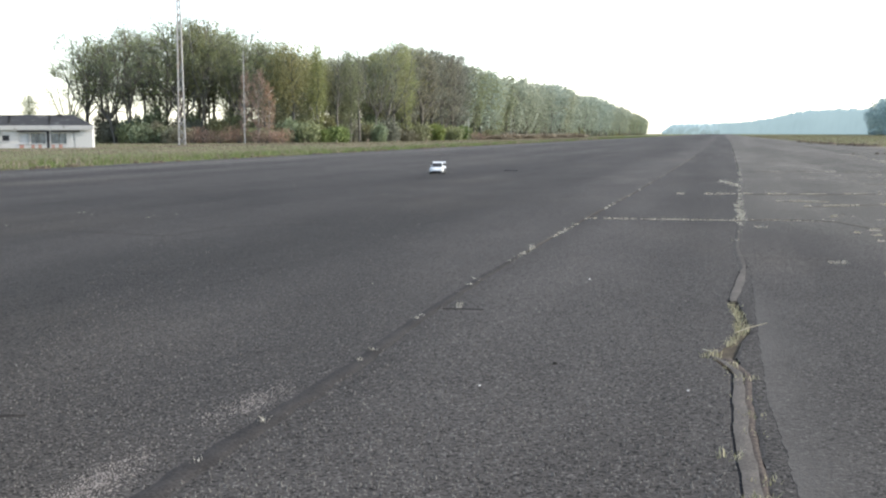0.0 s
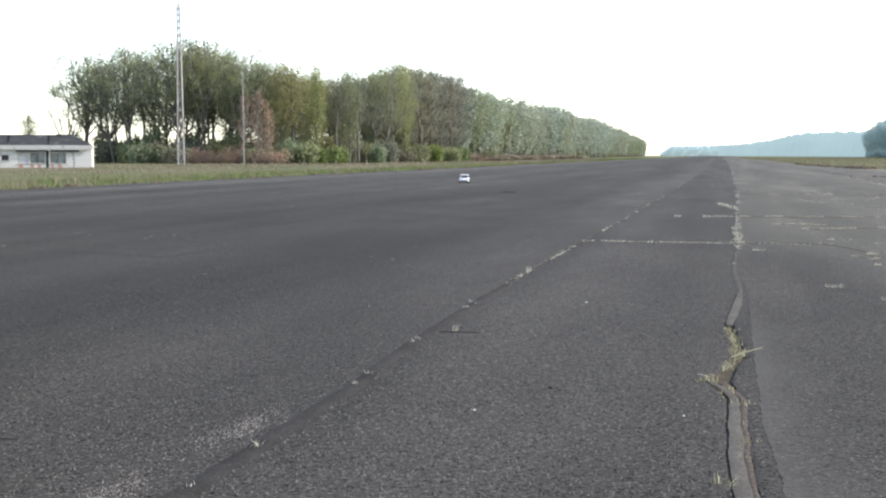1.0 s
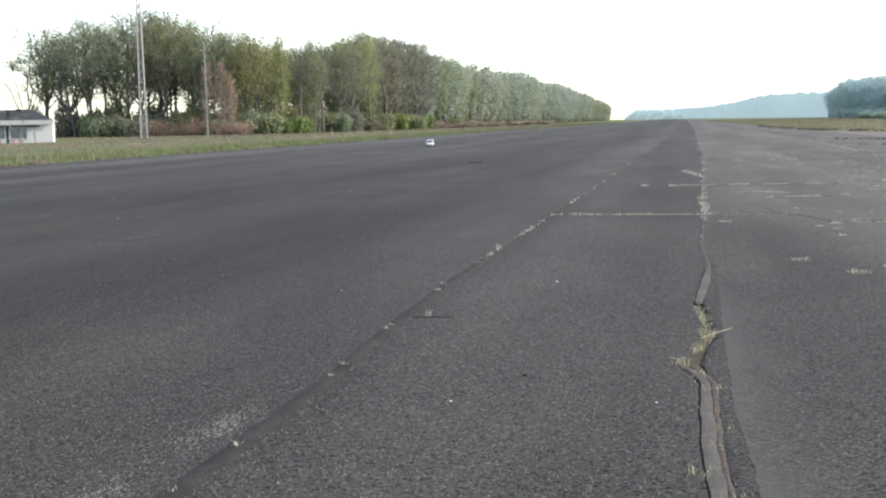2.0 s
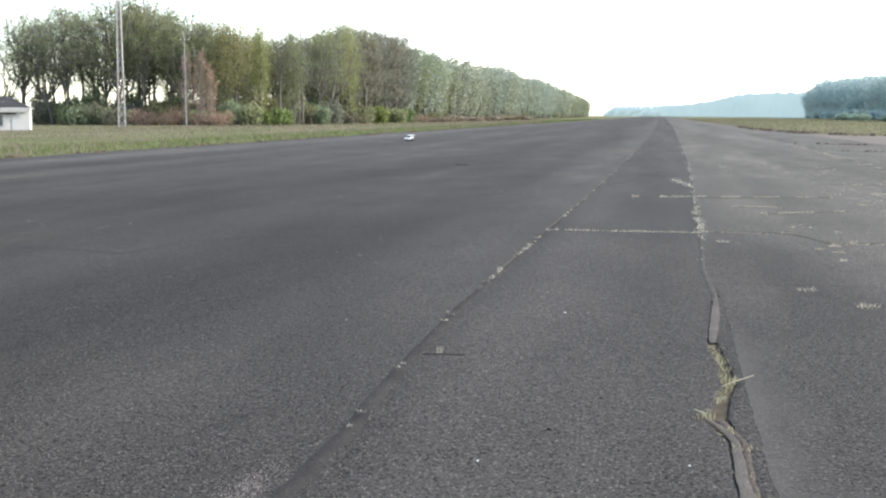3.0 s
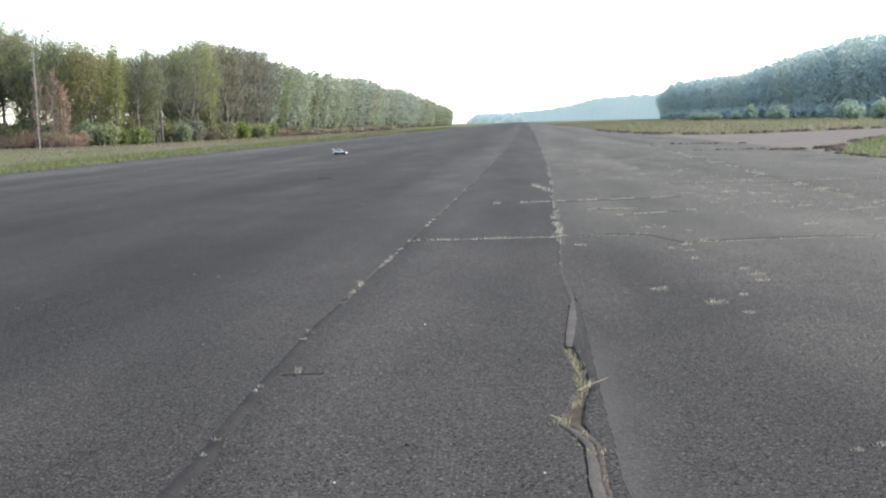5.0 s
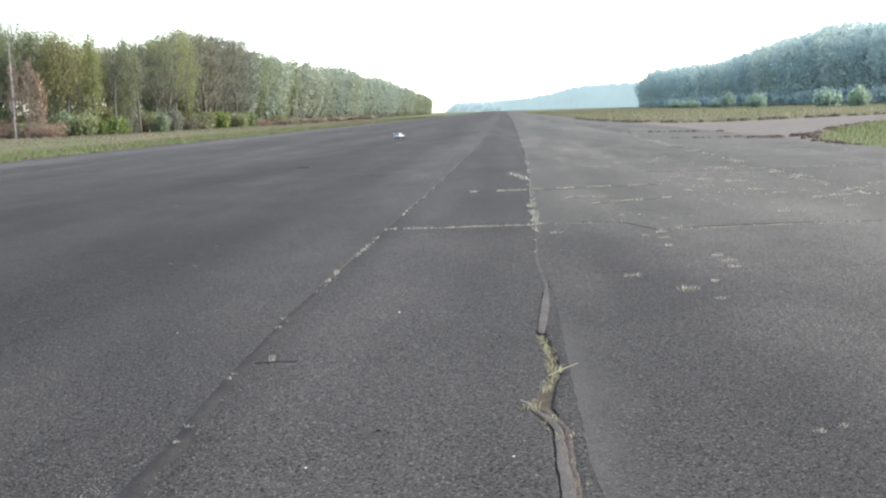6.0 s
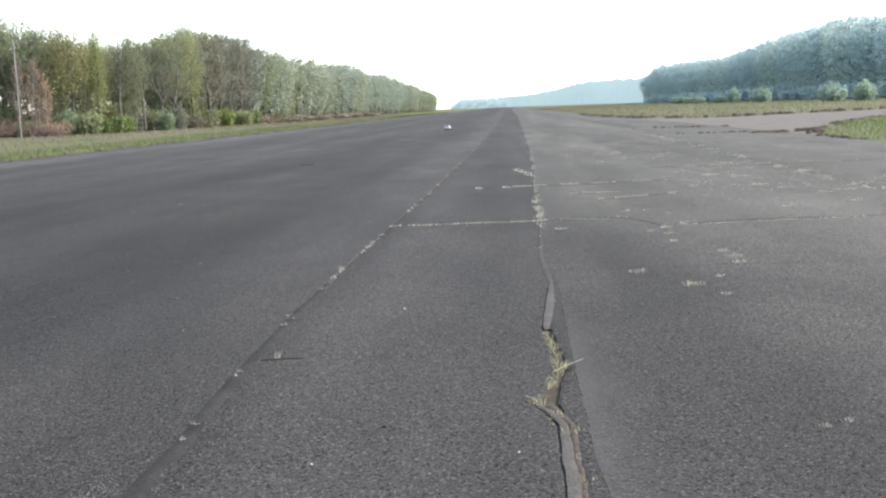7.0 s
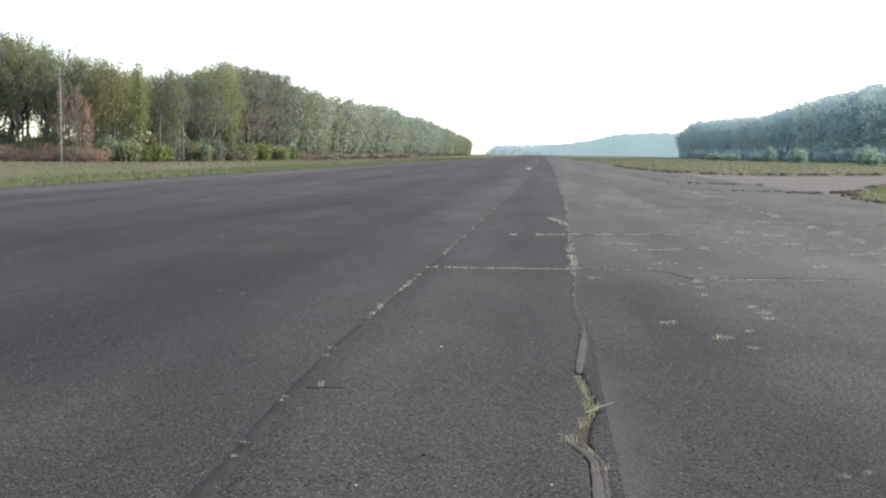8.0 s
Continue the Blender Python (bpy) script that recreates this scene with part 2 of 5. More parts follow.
FASCIA = painted("fascia", (0.30, 0.297, 0.29), 0.7, (0.17, 0.16, 0.15), 0.8, 2.0)
OLD_WOOD = painted("old_wood", (0.20, 0.16, 0.12), 0.9, (0.32, 0.30, 0.27), 0.6, 4.0)
CAR_WHITE = painted("car_white", (0.45, 0.465, 0.47), 0.3, (0.6, 0.6, 0.6), 0.15, 14.0)
CAR_DARK = painted("car_dark", (0.014, 0.014, 0.016), 0.75, (0.06, 0.06, 0.06), 0.4, 20.0)
RUBBER = painted("rubber", (0.022, 0.022, 0.023), 0.85, (0.09, 0.085, 0.08), 0.5, 25.0)
RIM = painted("rim", (0.45, 0.45, 0.47), 0.3, (0.2, 0.2, 0.2), 0.3, 30.0, 0.8)
LAMP_RED = painted("lamp_red", (0.35, 0.03, 0.025), 0.2, (0.2, 0.05, 0.05), 0.2, 30.0)
LAMP_CLEAR = painted("lamp_clear", (0.35, 0.38, 0.40), 0.12, (0.2, 0.2, 0.2), 0.2, 30.0)


def window_glass():
    n = Nodes("window_glass")
    c = n.ramp(n.noise(1.5, 3.0), [(0.3, (0.05, 0.06, 0.068)), (0.7, (0.12, 0.138, 0.15))])
    return n.done(c, 0.12, 0.0, n.bump(n.noise(2.0, 2.0), 0.1, 0.02), 0.6)


GLASS = window_glass()


# ---- mesh helpers ----
def mesh_object(name, verts, faces, material, smooth=False):
    me = bpy.data.meshes.new(name)
    me.from_pydata(verts, [], faces)
    me.materials.append(material)
    if smooth:
        me.shade_smooth()
    return new(name, me)


def part(name, bm, material, parent, label="", smooth=False):
    """Links a bmesh as one mesh object under a thing or under a part."""
    me = bpy.data.meshes.new(name)
    bmesh.ops.recalc_face_normals(bm, faces=bm.faces)
    bm.to_mesh(me)
    bm.free()
    me.materials.append(material)
    if smooth:
        me.shade_smooth()
    ob = new(name, me)
    ob.parent = parent
    return tagged(ob, label)


def box(bm, x0, x1, y0, y1, z0, z1, bevel=0.0):
    made = bmesh.ops.create_cube(bm, size=1.0, matrix=Matrix.LocRotScale(((x0 + x1) / 2, (y0 + y1) / 2, (z0 + z1) / 2), None, (x1 - x0, y1 - y0, z1 - z0)))
    if bevel:
        edges = list({e for v in made["verts"] for e in v.link_edges})
        bmesh.ops.bevel(bm, geom=edges, offset=bevel, segments=2, affect="EDGES")
    return bm


def block(*a, bevel=0.0):
    return box(bmesh.new(), *a, bevel=bevel)


def tube(verts, faces, points, radii, sides=6):
    """A bent, tapered round bar through the points."""
    first = len(verts)
    for i, (p, r) in enumerate(zip(points, radii)):
        p = Vector(p)
        way = (Vector(points[min(i + 1, len(points) - 1)]) - Vector(points[max(i - 1, 0)])).normalized()
        a = way.orthogonal().normalized()
        b = way.cross(a)
        for k in range(sides):
            w = 2 * math.pi * k / sides
            verts.append(tuple(p + r * (math.cos(w) * a + math.sin(w) * b)))
    for i in range(len(points) - 1):
        for k in range(sides):
            a, b = first + i * sides + k, first + i * sides + (k + 1) % sides
            faces.append((a, b, b + sides, a + sides))
    faces.append(tuple(range(first + (len(points) - 1) * sides, first + len(points) * sides)))


def wobble(y, seed, rate=1.0):
    return noise.noise(Vector((y * rate, seed * 7.31, seed * 1.7)))


def lerp_line(y, line):
    """x at y on a line of (y, x)."""
    ys, xs = zip(*line)
    return float(np.interp(y, ys, xs))


# ---- ground, runway and taxiway ----
def dip(x):
    """How far the meadow beside the runway lies below the paving's level there."""
    t = min(1.0, max(0.0, (-x - 22.0) / 18.0))
    return -0.38 * t * t * (3 - 2 * t)


xs = [-4500, -1200, -400, -150, -80, -60, -50] + [-40 + 1.5 * k for k in range(13)] + [-20, 0, 20, 60, 150, 400, 1200, 4500]
ys = [-4200, -1000, -200, -40, 0, 40, 80, 120, 160, 200, 300, 500, 900, 1500, 2500, 4800]
verts = [(x, y, -0.09 + dip(x)) for y in ys for x in xs]
faces = [(j * len(xs) + i, j * len(xs) + i + 1, (j + 1) * len(xs) + i + 1, (j + 1) * len(xs) + i) for j in range(len(ys) - 1) for i in range(len(xs) - 1)]
tagged(mesh_object("ground", verts, faces, MEADOW), "flat airfield meadow of green and straw-coloured grass", "ground", kind="structure")

LEFT_CRACK = [(-60, -1.50), (2.7, -1.49), (4.7, -1.485), (5.8, -1.54), (8.0, -1.565), (9.5, -1.55), (13.8, -1.48), (20.3, -1.34), (40, -1.1), (80, -0.8), (1400, 0.0)]
RIGHT_CRACK = [(-60, 0.30), (3.1, 0.186), (3.9, 0.163), (4.87, 0.165), (5.2, 0.088), (5.9, 0.205), (6.4, 0.20), (7.1, 0.17), (8.95, 0.285), (10.4, 0.26), (13.7, 0.35), (19.2, 0.42), (26, 0.54), (31, 0.62), (77, 0.95), (150, 1.4), (1400, 4.0)]
BAND = [(-60, 0.60), (2.0, 0.37), (3.3, 0.33), (4.5, 0.292), (5.2, 0.30), (6.0, 0.305), (8.4, 0.335), (9.2, 0.33), (9.6, 0.30)]
LEFT_EDGE, RIGHT_EDGE = -20.9, 10.4


def steps(y0, y1):
    """Rows along the runway, close together near the camera."""
    y, rows = y0, []
    while y < y1 - 1e-6:
        rows.append(y)
        y += 2.0 if y < 2 else 0.035 if y < 9.5 else 0.09 if y < 25 else 0.5 if y < 70 else 4 if y < 400 else 50
    return rows + [y1]


def slab(name, left, right, y0, y1, material, label, top=0.0, dips=(0.007, 0.007)):
    """A strip of paving between two edges, its rims crumbled and dipping a little."""
    verts, faces = [], []
    for y in steps(y0, y1):
        a, b = left(y), right(y)
        end = 0.006 if y in (y0, y1) else 0.0
        verts += [(a, y, -0.12), (a, y, top - dips[0] - end), (a + 0.02, y, top - end), (b - 0.02, y, top - end), (b, y, top - dips[1] - end), (b, y, -0.12)]
    for i in range(len(verts) // 6 - 1):
        for k in range(5):
            a = i * 6 + k
            faces.append((a, a + 1, a + 7, a + 6))
    n = len(verts)
    faces += [(0, 5, 4, 3, 2, 1), (n - 6, n - 5, n - 4, n - 3, n - 2, n - 1)]
    return tagged(mesh_object(name, verts, faces, material), label, "runway", kind="structure")


def crumble(line, offset, seed, amount=0.010):
    return lambda y: lerp_line(y, line) + offset + (amount * wobble(y, seed, 9.0) + 0.6 * amount * wobble(y, seed + 3, 31.0) if y < 70 else 0.0)


def gap(y):
    """The width of the open joint between the middle lane and the pale lane."""
    return lerp_line(y, [(0, 0.085), (4.0, 0.085), (4.9, 0.085), (5.2, 0.11), (5.6, 0.075), (6.3, 0.07), (7.0, 0.06), (7.3, 0.05), (8.0, 0.048), (8.9, 0.03), (9.2, 0.018), (9.7, 0.012), (30, 0.012), (60, 0.012)])


mid_right = crumble(RIGHT_CRACK, 0.0, 4, 0.006)
pale_left = crumble(RIGHT_CRACK, 0.0, 9)
CUT_A, CUT_B = 13.70, 19.62
slab("runway_lane", lambda y: LEFT_EDGE + (0.4 * wobble(y, 2, 0.4) + 0.3 * wobble(y, 5, 1.6) if y < 400 else 0), crumble(LEFT_CRACK, -0.006, 1), -60, 1400, ASPHALT_DARK, "wide dark grey weathered asphalt lane of a disused runway")
for y0, y1 in ((-60, CUT_A - 0.012), (CUT_A + 0.012, CUT_B - 0.008), (CUT_B + 0.008, 1400)):
    slab("runway_lane", crumble(LEFT_CRACK, 0.006, 2), lambda y: mid_right(y) + (0.004 if y < 5.1 or 7.1 < y < 9.0 else -0.002), y0, y1, ASPHALT_MID, "narrow dark asphalt strip between two weedy joints", -0.004)
slab("runway_lane", lambda y: pale_left(y) + gap(y) - 0.012, crumble(BAND, 0.0, 6, 0.012), -60, 9.5, ASPHALT_BAND, "dark patched asphalt band beside the open joint", 0.0, (0.003, 0.0))
slab("runway_lane", lambda y: crumble(BAND, 0.001, 6, 0.012)(y), lambda y: RIGHT_EDGE + (0.2 * wobble(y, 8, 0.5) if y < 400 else 0), -60, 9.5, ASPHALT_PALE, "pale worn asphalt lane with bare aggregate", 0.001, (0.0, 0.007))
slab("runway_lane", lambda y: pale_left(y) + gap(y) - 0.008, lambda y: RIGHT_EDGE + (0.2 * wobble(y, 8, 0.5) if y < 400 else 0), 9.5, 1400, ASPHALT_PALE, "pale worn asphalt lane with bare aggregate")

# Soil under the open joints.
tagged(mesh_object("joint_soil", [(-3, -60, -0.014), (2, -60, -0.014), (10, 1400, -0.014), (-10, 1400, -0.014)], [(0, 1, 2, 3)], DIRT), "dark soil filling the runway joints", "soil", kind="structure")


def ribbon(name, line, widths, z, material, label, category, seed=0, step=0.04, ragged=1.0, edge=-0.006):
    """A low humped strip along a line of (x, y)."""
    pts = [Vector(p) for p in line]
    total = [0.0]
    for a, b in zip(pts, pts[1:]):
        total.append(total[-1] + (b - a).length)
    verts, faces = [], []
    n = max(2, int(total[-1] / step))
    for i in range(n + 1):
        d = total[-1] * i / n
        x, y = (float(np.interp(d, total, [p[k] for p in pts])) for k in (0, 1))
        e = min(total[-1], d + 0.01)
        way = Vector((float(np.interp(e, total, [p[0] for p in pts])) - float(np.interp(e - 0.02, total, [p[0] for p in pts])), float(np.interp(e, total, [p[1] for p in pts])) - float(np.interp(e - 0.02, total, [p[1] for p in pts]))))
        side = Vector((-way.y, way.x)).normalized()
        w = float(np.interp(i / n, np.linspace(0, 1, len(widths)), widths)) * (1 + ragged * (0.5 * wobble(d, seed, 5.0) + 0.3 * wobble(d, seed + 1, 19.0))) / 2
        mid = 0.5 * ragged * w * wobble(d, seed + 2, 7.0)
        for s, h in ((-1, edge), (-0.6, z * 0.8), (0, z), (0.6, z * 0.8), (1, edge)):
            verts.append((x + side.x * (s * w + mid), y + side.y * (s * w + mid), h * (1 + 0.3 * wobble(d + s, seed + 4, 9.0))))
    for i in range(n):
        for k in range(4):
            a = i * 5 + k
            faces.append((a, a + 1, a + 6, a + 5))
    return tagged(mesh_object(name, verts, faces, material, True), label, category, kind="structure")


ribbon("joint_filler", [(mid_right(y) + 0.024, y) for y in np.arange(1.0, 5.0, 0.05)] + [(mid_right(5.1) + 0.02, 5.1), (mid_right(5.18) + 0.0, 5.18), (mid_right(5.2) - 0.03, 5.24)], [0.052, 0.054, 0.05, 0.055, 0.05, 0.02], 0.0016, SEALER, "pale grey hardened joint filler with a curling end", "joint filler", 3, 0.04, 0.3, 0.0)
ribbon("joint_filler", [(mid_right(y) + 0.060, y) for y in np.arange(1.0, 5.25, 0.05)], [0.034, 0.03, 0.036, 0.03, 0.04, 0.05], -0.002, CRUMBS, "dark soil lying in the open joint", "soil", 19, 0.04, 0.5, -0.008)
ribbon("joint_filler", [(mid_right(y) + 0.026, y) for y in np.arange(7.0, 8.1, 0.05)] + [(mid_right(y) + 0.026 - 0.010 * (y - 8.1), y) for y in np.arange(8.1, 9.05, 0.1)], [0.035, 0.06, 0.062, 0.055, 0.04, 0.015], 0.0012, SEALER, "pale grey joint filler tapering to a point", "joint filler", 5, 0.04, 0.25, 0.0)
ribbon("joint_filler", [(lerp_line(y, LEFT_CRACK) + 0.004, y) for y in np.arange(1.0, 9.4, 0.1)], [0.118, 0.118, 0.115, 0.105, 0.095, 0.085, 0.07, 0.04], 0.003, TAR, "smooth dark tar sealing the narrow joint", "joint filler", 6, 0.03, 0.42)
ribbon("joint_filler", [(-2.80, 3.40), (-2.6, 3.45), (-2.38, 3.5)], [0.07, 0.11, 0.08, 0.03], 0.003, CRACK, "dark smear on the worn asphalt", "tar", 29, 0.03, 0.7)
ribbon("joint_filler", [(mid_right(y) + 0.012 * max(0, 1 - (y - 8.6)) , y) for y in np.arange(8.6, 13.66, 0.1)], [0.055, 0.065, 0.055, 0.05, 0.055, 0.04], 0.0008, WORN, "grey grit packed into the narrow joint", "joint filler", 17, 0.05, 0.3, -0.0036)
ribbon("transverse_crack", [(-6.9, 10.75), (-6.2, 10.65), (-5.88, 10.6), (-5.47, 10.4), (-5.37, 10.54), (-5.29, 11.58), (-4.79, 12.04), (-4.0, 12.35)], [0.012, 0.026, 0.034, 0.03, 0.028, 0.02, 0.008], 0.0015, CRACK, "dirt-filled crack curving across the dark asphalt", "crack", 8, 0.04, 1.7)
ribbon("transverse_crack", [(-1.49, 6.34), (-1.38, 6.37), (-1.25, 6.36)], [0.04, 0.034, 0.022], 0.002, TAR, "short dirt-filled side crack in the asphalt", "crack", 11, 0.02)
for line, w in (([(0.45, 13.72), (1.03, 13.88), (1.42, 13.66), (1.70, 12.72), (2.0, 12.85), (2.6, 13.0), (3.05, 13.02), (3.9, 12.97), (5.2, 13.1)], 0.016),
                ([(0.50, 19.6), (1.0, 19.58), (1.9, 19.8), (2.75, 20.05)], 0.03), ([(0.95, 17.75), (1.35, 17.6), (1.72, 17.62)], 0.03), ([(1.25, 16.4), (1.6, 16.55), (2.1, 16.9), (2.55, 17.15)], 0.03),
                ([(0.7, 31.5), (2.0, 31.7), (4.5, 31.4)], 0.06), ([(3.0, 24.0), (5.0, 23.4), (8.0, 23.8)], 0.06)):
    ribbon("transverse_crack", line, [w * 0.5, w, w * 0.8, w, w * 0.4], 0.005, DIRT, "weedy dirt-filled crack across the pale asphalt", "crack", len(line) + line[0][0])

ribbon("transverse_crack", [(5.3, 15.5), (5.42, 19), (5.38, 23), (5.5, 28), (5.8, 40)], [0.006, 0.02, 0.012, 0.025, 0.012], 0.002, DIRT, "weedy lengthwise crack in the pale asphalt", "crack", 23, 0.06, 1.5)
# Concrete taxiway that leaves the runway between the two meadows.
NEAR_RIM = [(10.46, 38.5), (11.0, 41.0), (12.3, 45.5), (14.0, 50.5), (16.3, 56.0), (21, 65), (30, 74), (48, 82), (90, 90)]
FAR_RIM = [(90, 106), (46, 97), (30, 90), (23, 86), (16, 82.5), (13.0, 85), (11.3, 92), (10.46, 100)]
taxi = NEAR_RIM + FAR_RIM
verts = [(x, y, -0.008) for x, y in taxi] + [(x, y, -0.12) for x, y in taxi]
n = len(taxi)
tagged(mesh_object("taxiway", verts, [tuple(range(n))] + [(k, k + n, (k + 1) % n + n, (k + 1) % n) for k in range(n)], CONCRETE), "pale concrete taxiway joining the runway", "taxiway", kind="structure")


def clods(line, seed, many, wide, z):
    """Low crumbled clods of soil scattered unevenly along a line."""
    r = random.Random(seed)
    total = np.cumsum([0.0] + [math.dist(p, q) for p, q in zip(line, line[1:])])
    verts, faces = [], []
    for _ in range(int(total[-1] * many)):
        d = r.random() * total[-1]
        if wobble(d, seed, 0.5) + 0.6 * wobble(d, seed + 1, 1.9) < -0.05:
            continue
        x, y = (float(np.interp(d, total, [p[k] for p in line])) + r.gauss(0, wide * 0.4) for k in (0, 1))
        size, high, first = wide * r.uniform(0.15, 0.6), z * r.uniform(0.2, 1.0), len(verts)
        for k in range(7):
            w = k * 2 * math.pi / 7
            m = size * r.uniform(0.6, 1.25)
            verts.append((x + m * math.cos(w), y + m * math.sin(w), -0.02))
        for k in range(7):
            w = k * 2 * math.pi / 7 + 0.3
            m = size * r.uniform(0.3, 0.65)
            verts.append((x + m * math.cos(w), y + m * math.sin(w), high * r.uniform(0.6, 1.1)))
        faces += [(first + k, first + (k + 1) % 7, first + 7 + (k + 1) % 7, first + 7 + k) for k in range(7)] + [tuple(first + 7 + k for k in range(7))]
    return tagged(mesh_object("soil_clods", verts, faces, BROWN_SOIL), "crumbled brown soil clods along a broken paving edge", "soil", kind="stuff")


clods([(10.5, 26), (10.5, 32)] + NEAR_RIM[:7], 15, 7.0, 0.35, 0.07)
clods([(9.4, 44.2), (10.2, 43.5), (11.5, 44.0), (12.3, 46.5)], 17, 22.0, 0.6, 0.09)
clods([(6.4, 58.6), (8.5, 57.2), (10.6, 55.6)], 18, 14.0, 0.3, 0.07)
clods([(6.8, 46.6), (8.3, 46.0), (10.4, 45.4)], 19, 14.0, 0.25, 0.06)
clods([(LEFT_EDGE + 0.1, 22), (LEFT_EDGE + 0.1, 220)], 21, 3.0, 0.5, 0.09)
clods(FAR_RIM[1:] + [(9.6, 112), (9.2, 140)], 16, 5.0, 0.7, 0.2)


# ---- grass, weeds and stones ----
class Blades:
    """Collects many small upright blades, each a narrow bent leaf of two faces."""

    def __init__(self, seed):
        self.rng, self.verts, self.faces = random.Random(seed), [], []

    def blade(self, x, y, z, h, w, lean=0.5, turn=None):
        r = self.rng
        a = r.uniform(0, 2 * math.pi) if turn is None else turn
        b = r.uniform(0, 2 * math.pi)
        dx, dy, k = math.cos(a) * w / 2, math.sin(a) * w / 2, r.uniform(0.1, 1.0) * lean * h
        lx, ly, first = math.cos(b) * k, math.sin(b) * k, len(self.verts)
        self.verts += [(x - dx, y - dy, z), (x + dx, y + dy, z), (x + dx * 0.7 + lx * 0.35, y + dy * 0.7 + ly * 0.35, z + h * 0.6), (x - dx * 0.7 + lx * 0.35, y - dy * 0.7 + ly * 0.35, z + h * 0.6), (x + lx, y + ly, z + h)]
        self.faces += [(first, first + 1, first + 2, first + 3), (first + 3, first + 2, first + 4)]

    def tuft(self, x, y, size, count, h, w=0.004, lean=0.9):
        for _ in range(count):
            a, d = self.rng.uniform(0, 6.28), size * math.sqrt(self.rng.random())
            self.blade(x + d * math.cos(a), y + d * math.sin(a), -0.012, h * self.rng.uniform(0.35, 1.1), w * self.rng.uniform(0.6, 1.5), lean)

    def put(self, name, material, label, category, kind="stuff"):
        return tagged(mesh_object(name, self.verts, self.faces, material), label, category, kind=kind)


# Weeds along the joint between the dark lane and the middle strip.
b = Blades(11)
y = 2.6
while y < 60:
    near = y < 24
    patch = wobble(y, 40, 0.9) + 0.5 * wobble(y, 41, 3.0)
    strong = 0.65 if 8.8 < y < 18 else 0.16
    if b.rng.random() < strong * (0.4 + patch):
        b.tuft(lerp_line(y, LEFT_CRACK) + b.rng.gauss(0, 0.012), y, 0.025 if near else 0.05, b.rng.randint(4, 10), b.rng.uniform(0.012, 0.032), 0.005 if y < 9 else 0.009)
    y += 0.05 if near else 0.25
for y, h in ((3.62, 0.055), (4.75, 0.05), (5.0, 0.045), (5.95, 0.05), (6.05, 0.04), (7.4, 0.05), (9.9, 0.09), (10.0, 0.07), (12.0, 0.06)):
    b.tuft(lerp_line(y, LEFT_CRACK), y, 0.018, 20, h * 0.7, 0.004)
b.tuft(-1.40, 6.38, 0.02, 20, 0.055, 0.005)
b.put("joint_weeds", WEED, "small dry weeds sprouting from the runway joint", "weeds")

# The mossy, overgrown joint at the pale lane.
b = Blades(12)
far = Blades(14)
for y0, y1, n, h, spread in ((5.25, 7.25, 420, 0.02, 0.022), (2.4, 5.1, 90, 0.016, 0.024), (9.6, 13.5, 90, 0.028, 0.03), (13.6, 17.0, 170, 0.034, 0.035), (17.0, 20.5, 90, 0.03, 0.02), (20.5, 32, 260, 0.03, 0.03), (32, 90, 260, 0.04, 0.05)):
    for _ in range(n):
        y = b.rng.uniform(y0, y1)
        if wobble(y, 50, 1.7) + 0.6 * wobble(y, 51, 5.0) > (-0.05 if y < 7.3 else 0.02):
            (b if y < 9 else far).blade(lerp_line(y, RIGHT_CRACK) + b.rng.gauss(0.012, spread * 0.8), y, -0.012, h * b.rng.uniform(0.4, 1.6), 0.0038 if y < 9 else 0.011, 1.3)
for y, off, n, h in ((2.9, 0.075, 16, 0.04), (3.3, 0.07, 18, 0.04), (3.85, 0.07, 16, 0.035), (4.1, 0.075, 22, 0.04), (4.4, 0.07, 14, 0.03), (4.75, 0.06, 24, 0.045), (5.0, 0.03, 24, 0.045), (5.95, 0.03, 50, 0.07), (5.22, -0.02, 40, 0.06), (3.55, -0.03, 34, 0.05), (3.1, 0.04, 50, 0.05), (14.2, 0.0, 50, 0.07), (14.5, 0.02, 40, 0.08), (15.2, 0.0, 50, 0.07), (15.5, -0.02, 40, 0.06), (16.3, -0.03, 60, 0.07), (17.5, 0.02, 40, 0.06)):
    (b if y < 9 else far).tuft(lerp_line(y, RIGHT_CRACK) + off, y, 0.05, n, h * 0.8, 0.0036 if y < 9 else 0.008)
for k in range(90):
    t = k / 89
    far.blade(0.12 + 0.36 * t + b.rng.gauss(0, 0.04), 25.0 - 2.6 * t + b.rng.gauss(0, 0.06), -0.01, 0.06, 0.012, 1.0)
b.put("joint_weeds", MOSS, "yellow-green moss and dry grass filling an open joint", "weeds")
far.put("joint_weeds", WEED, "pale dry weeds along the joint of the pale lane", "weeds")

# Weeds on the cracks across the lanes, and loose tufts on the worn pale asphalt.
b = Blades(13)
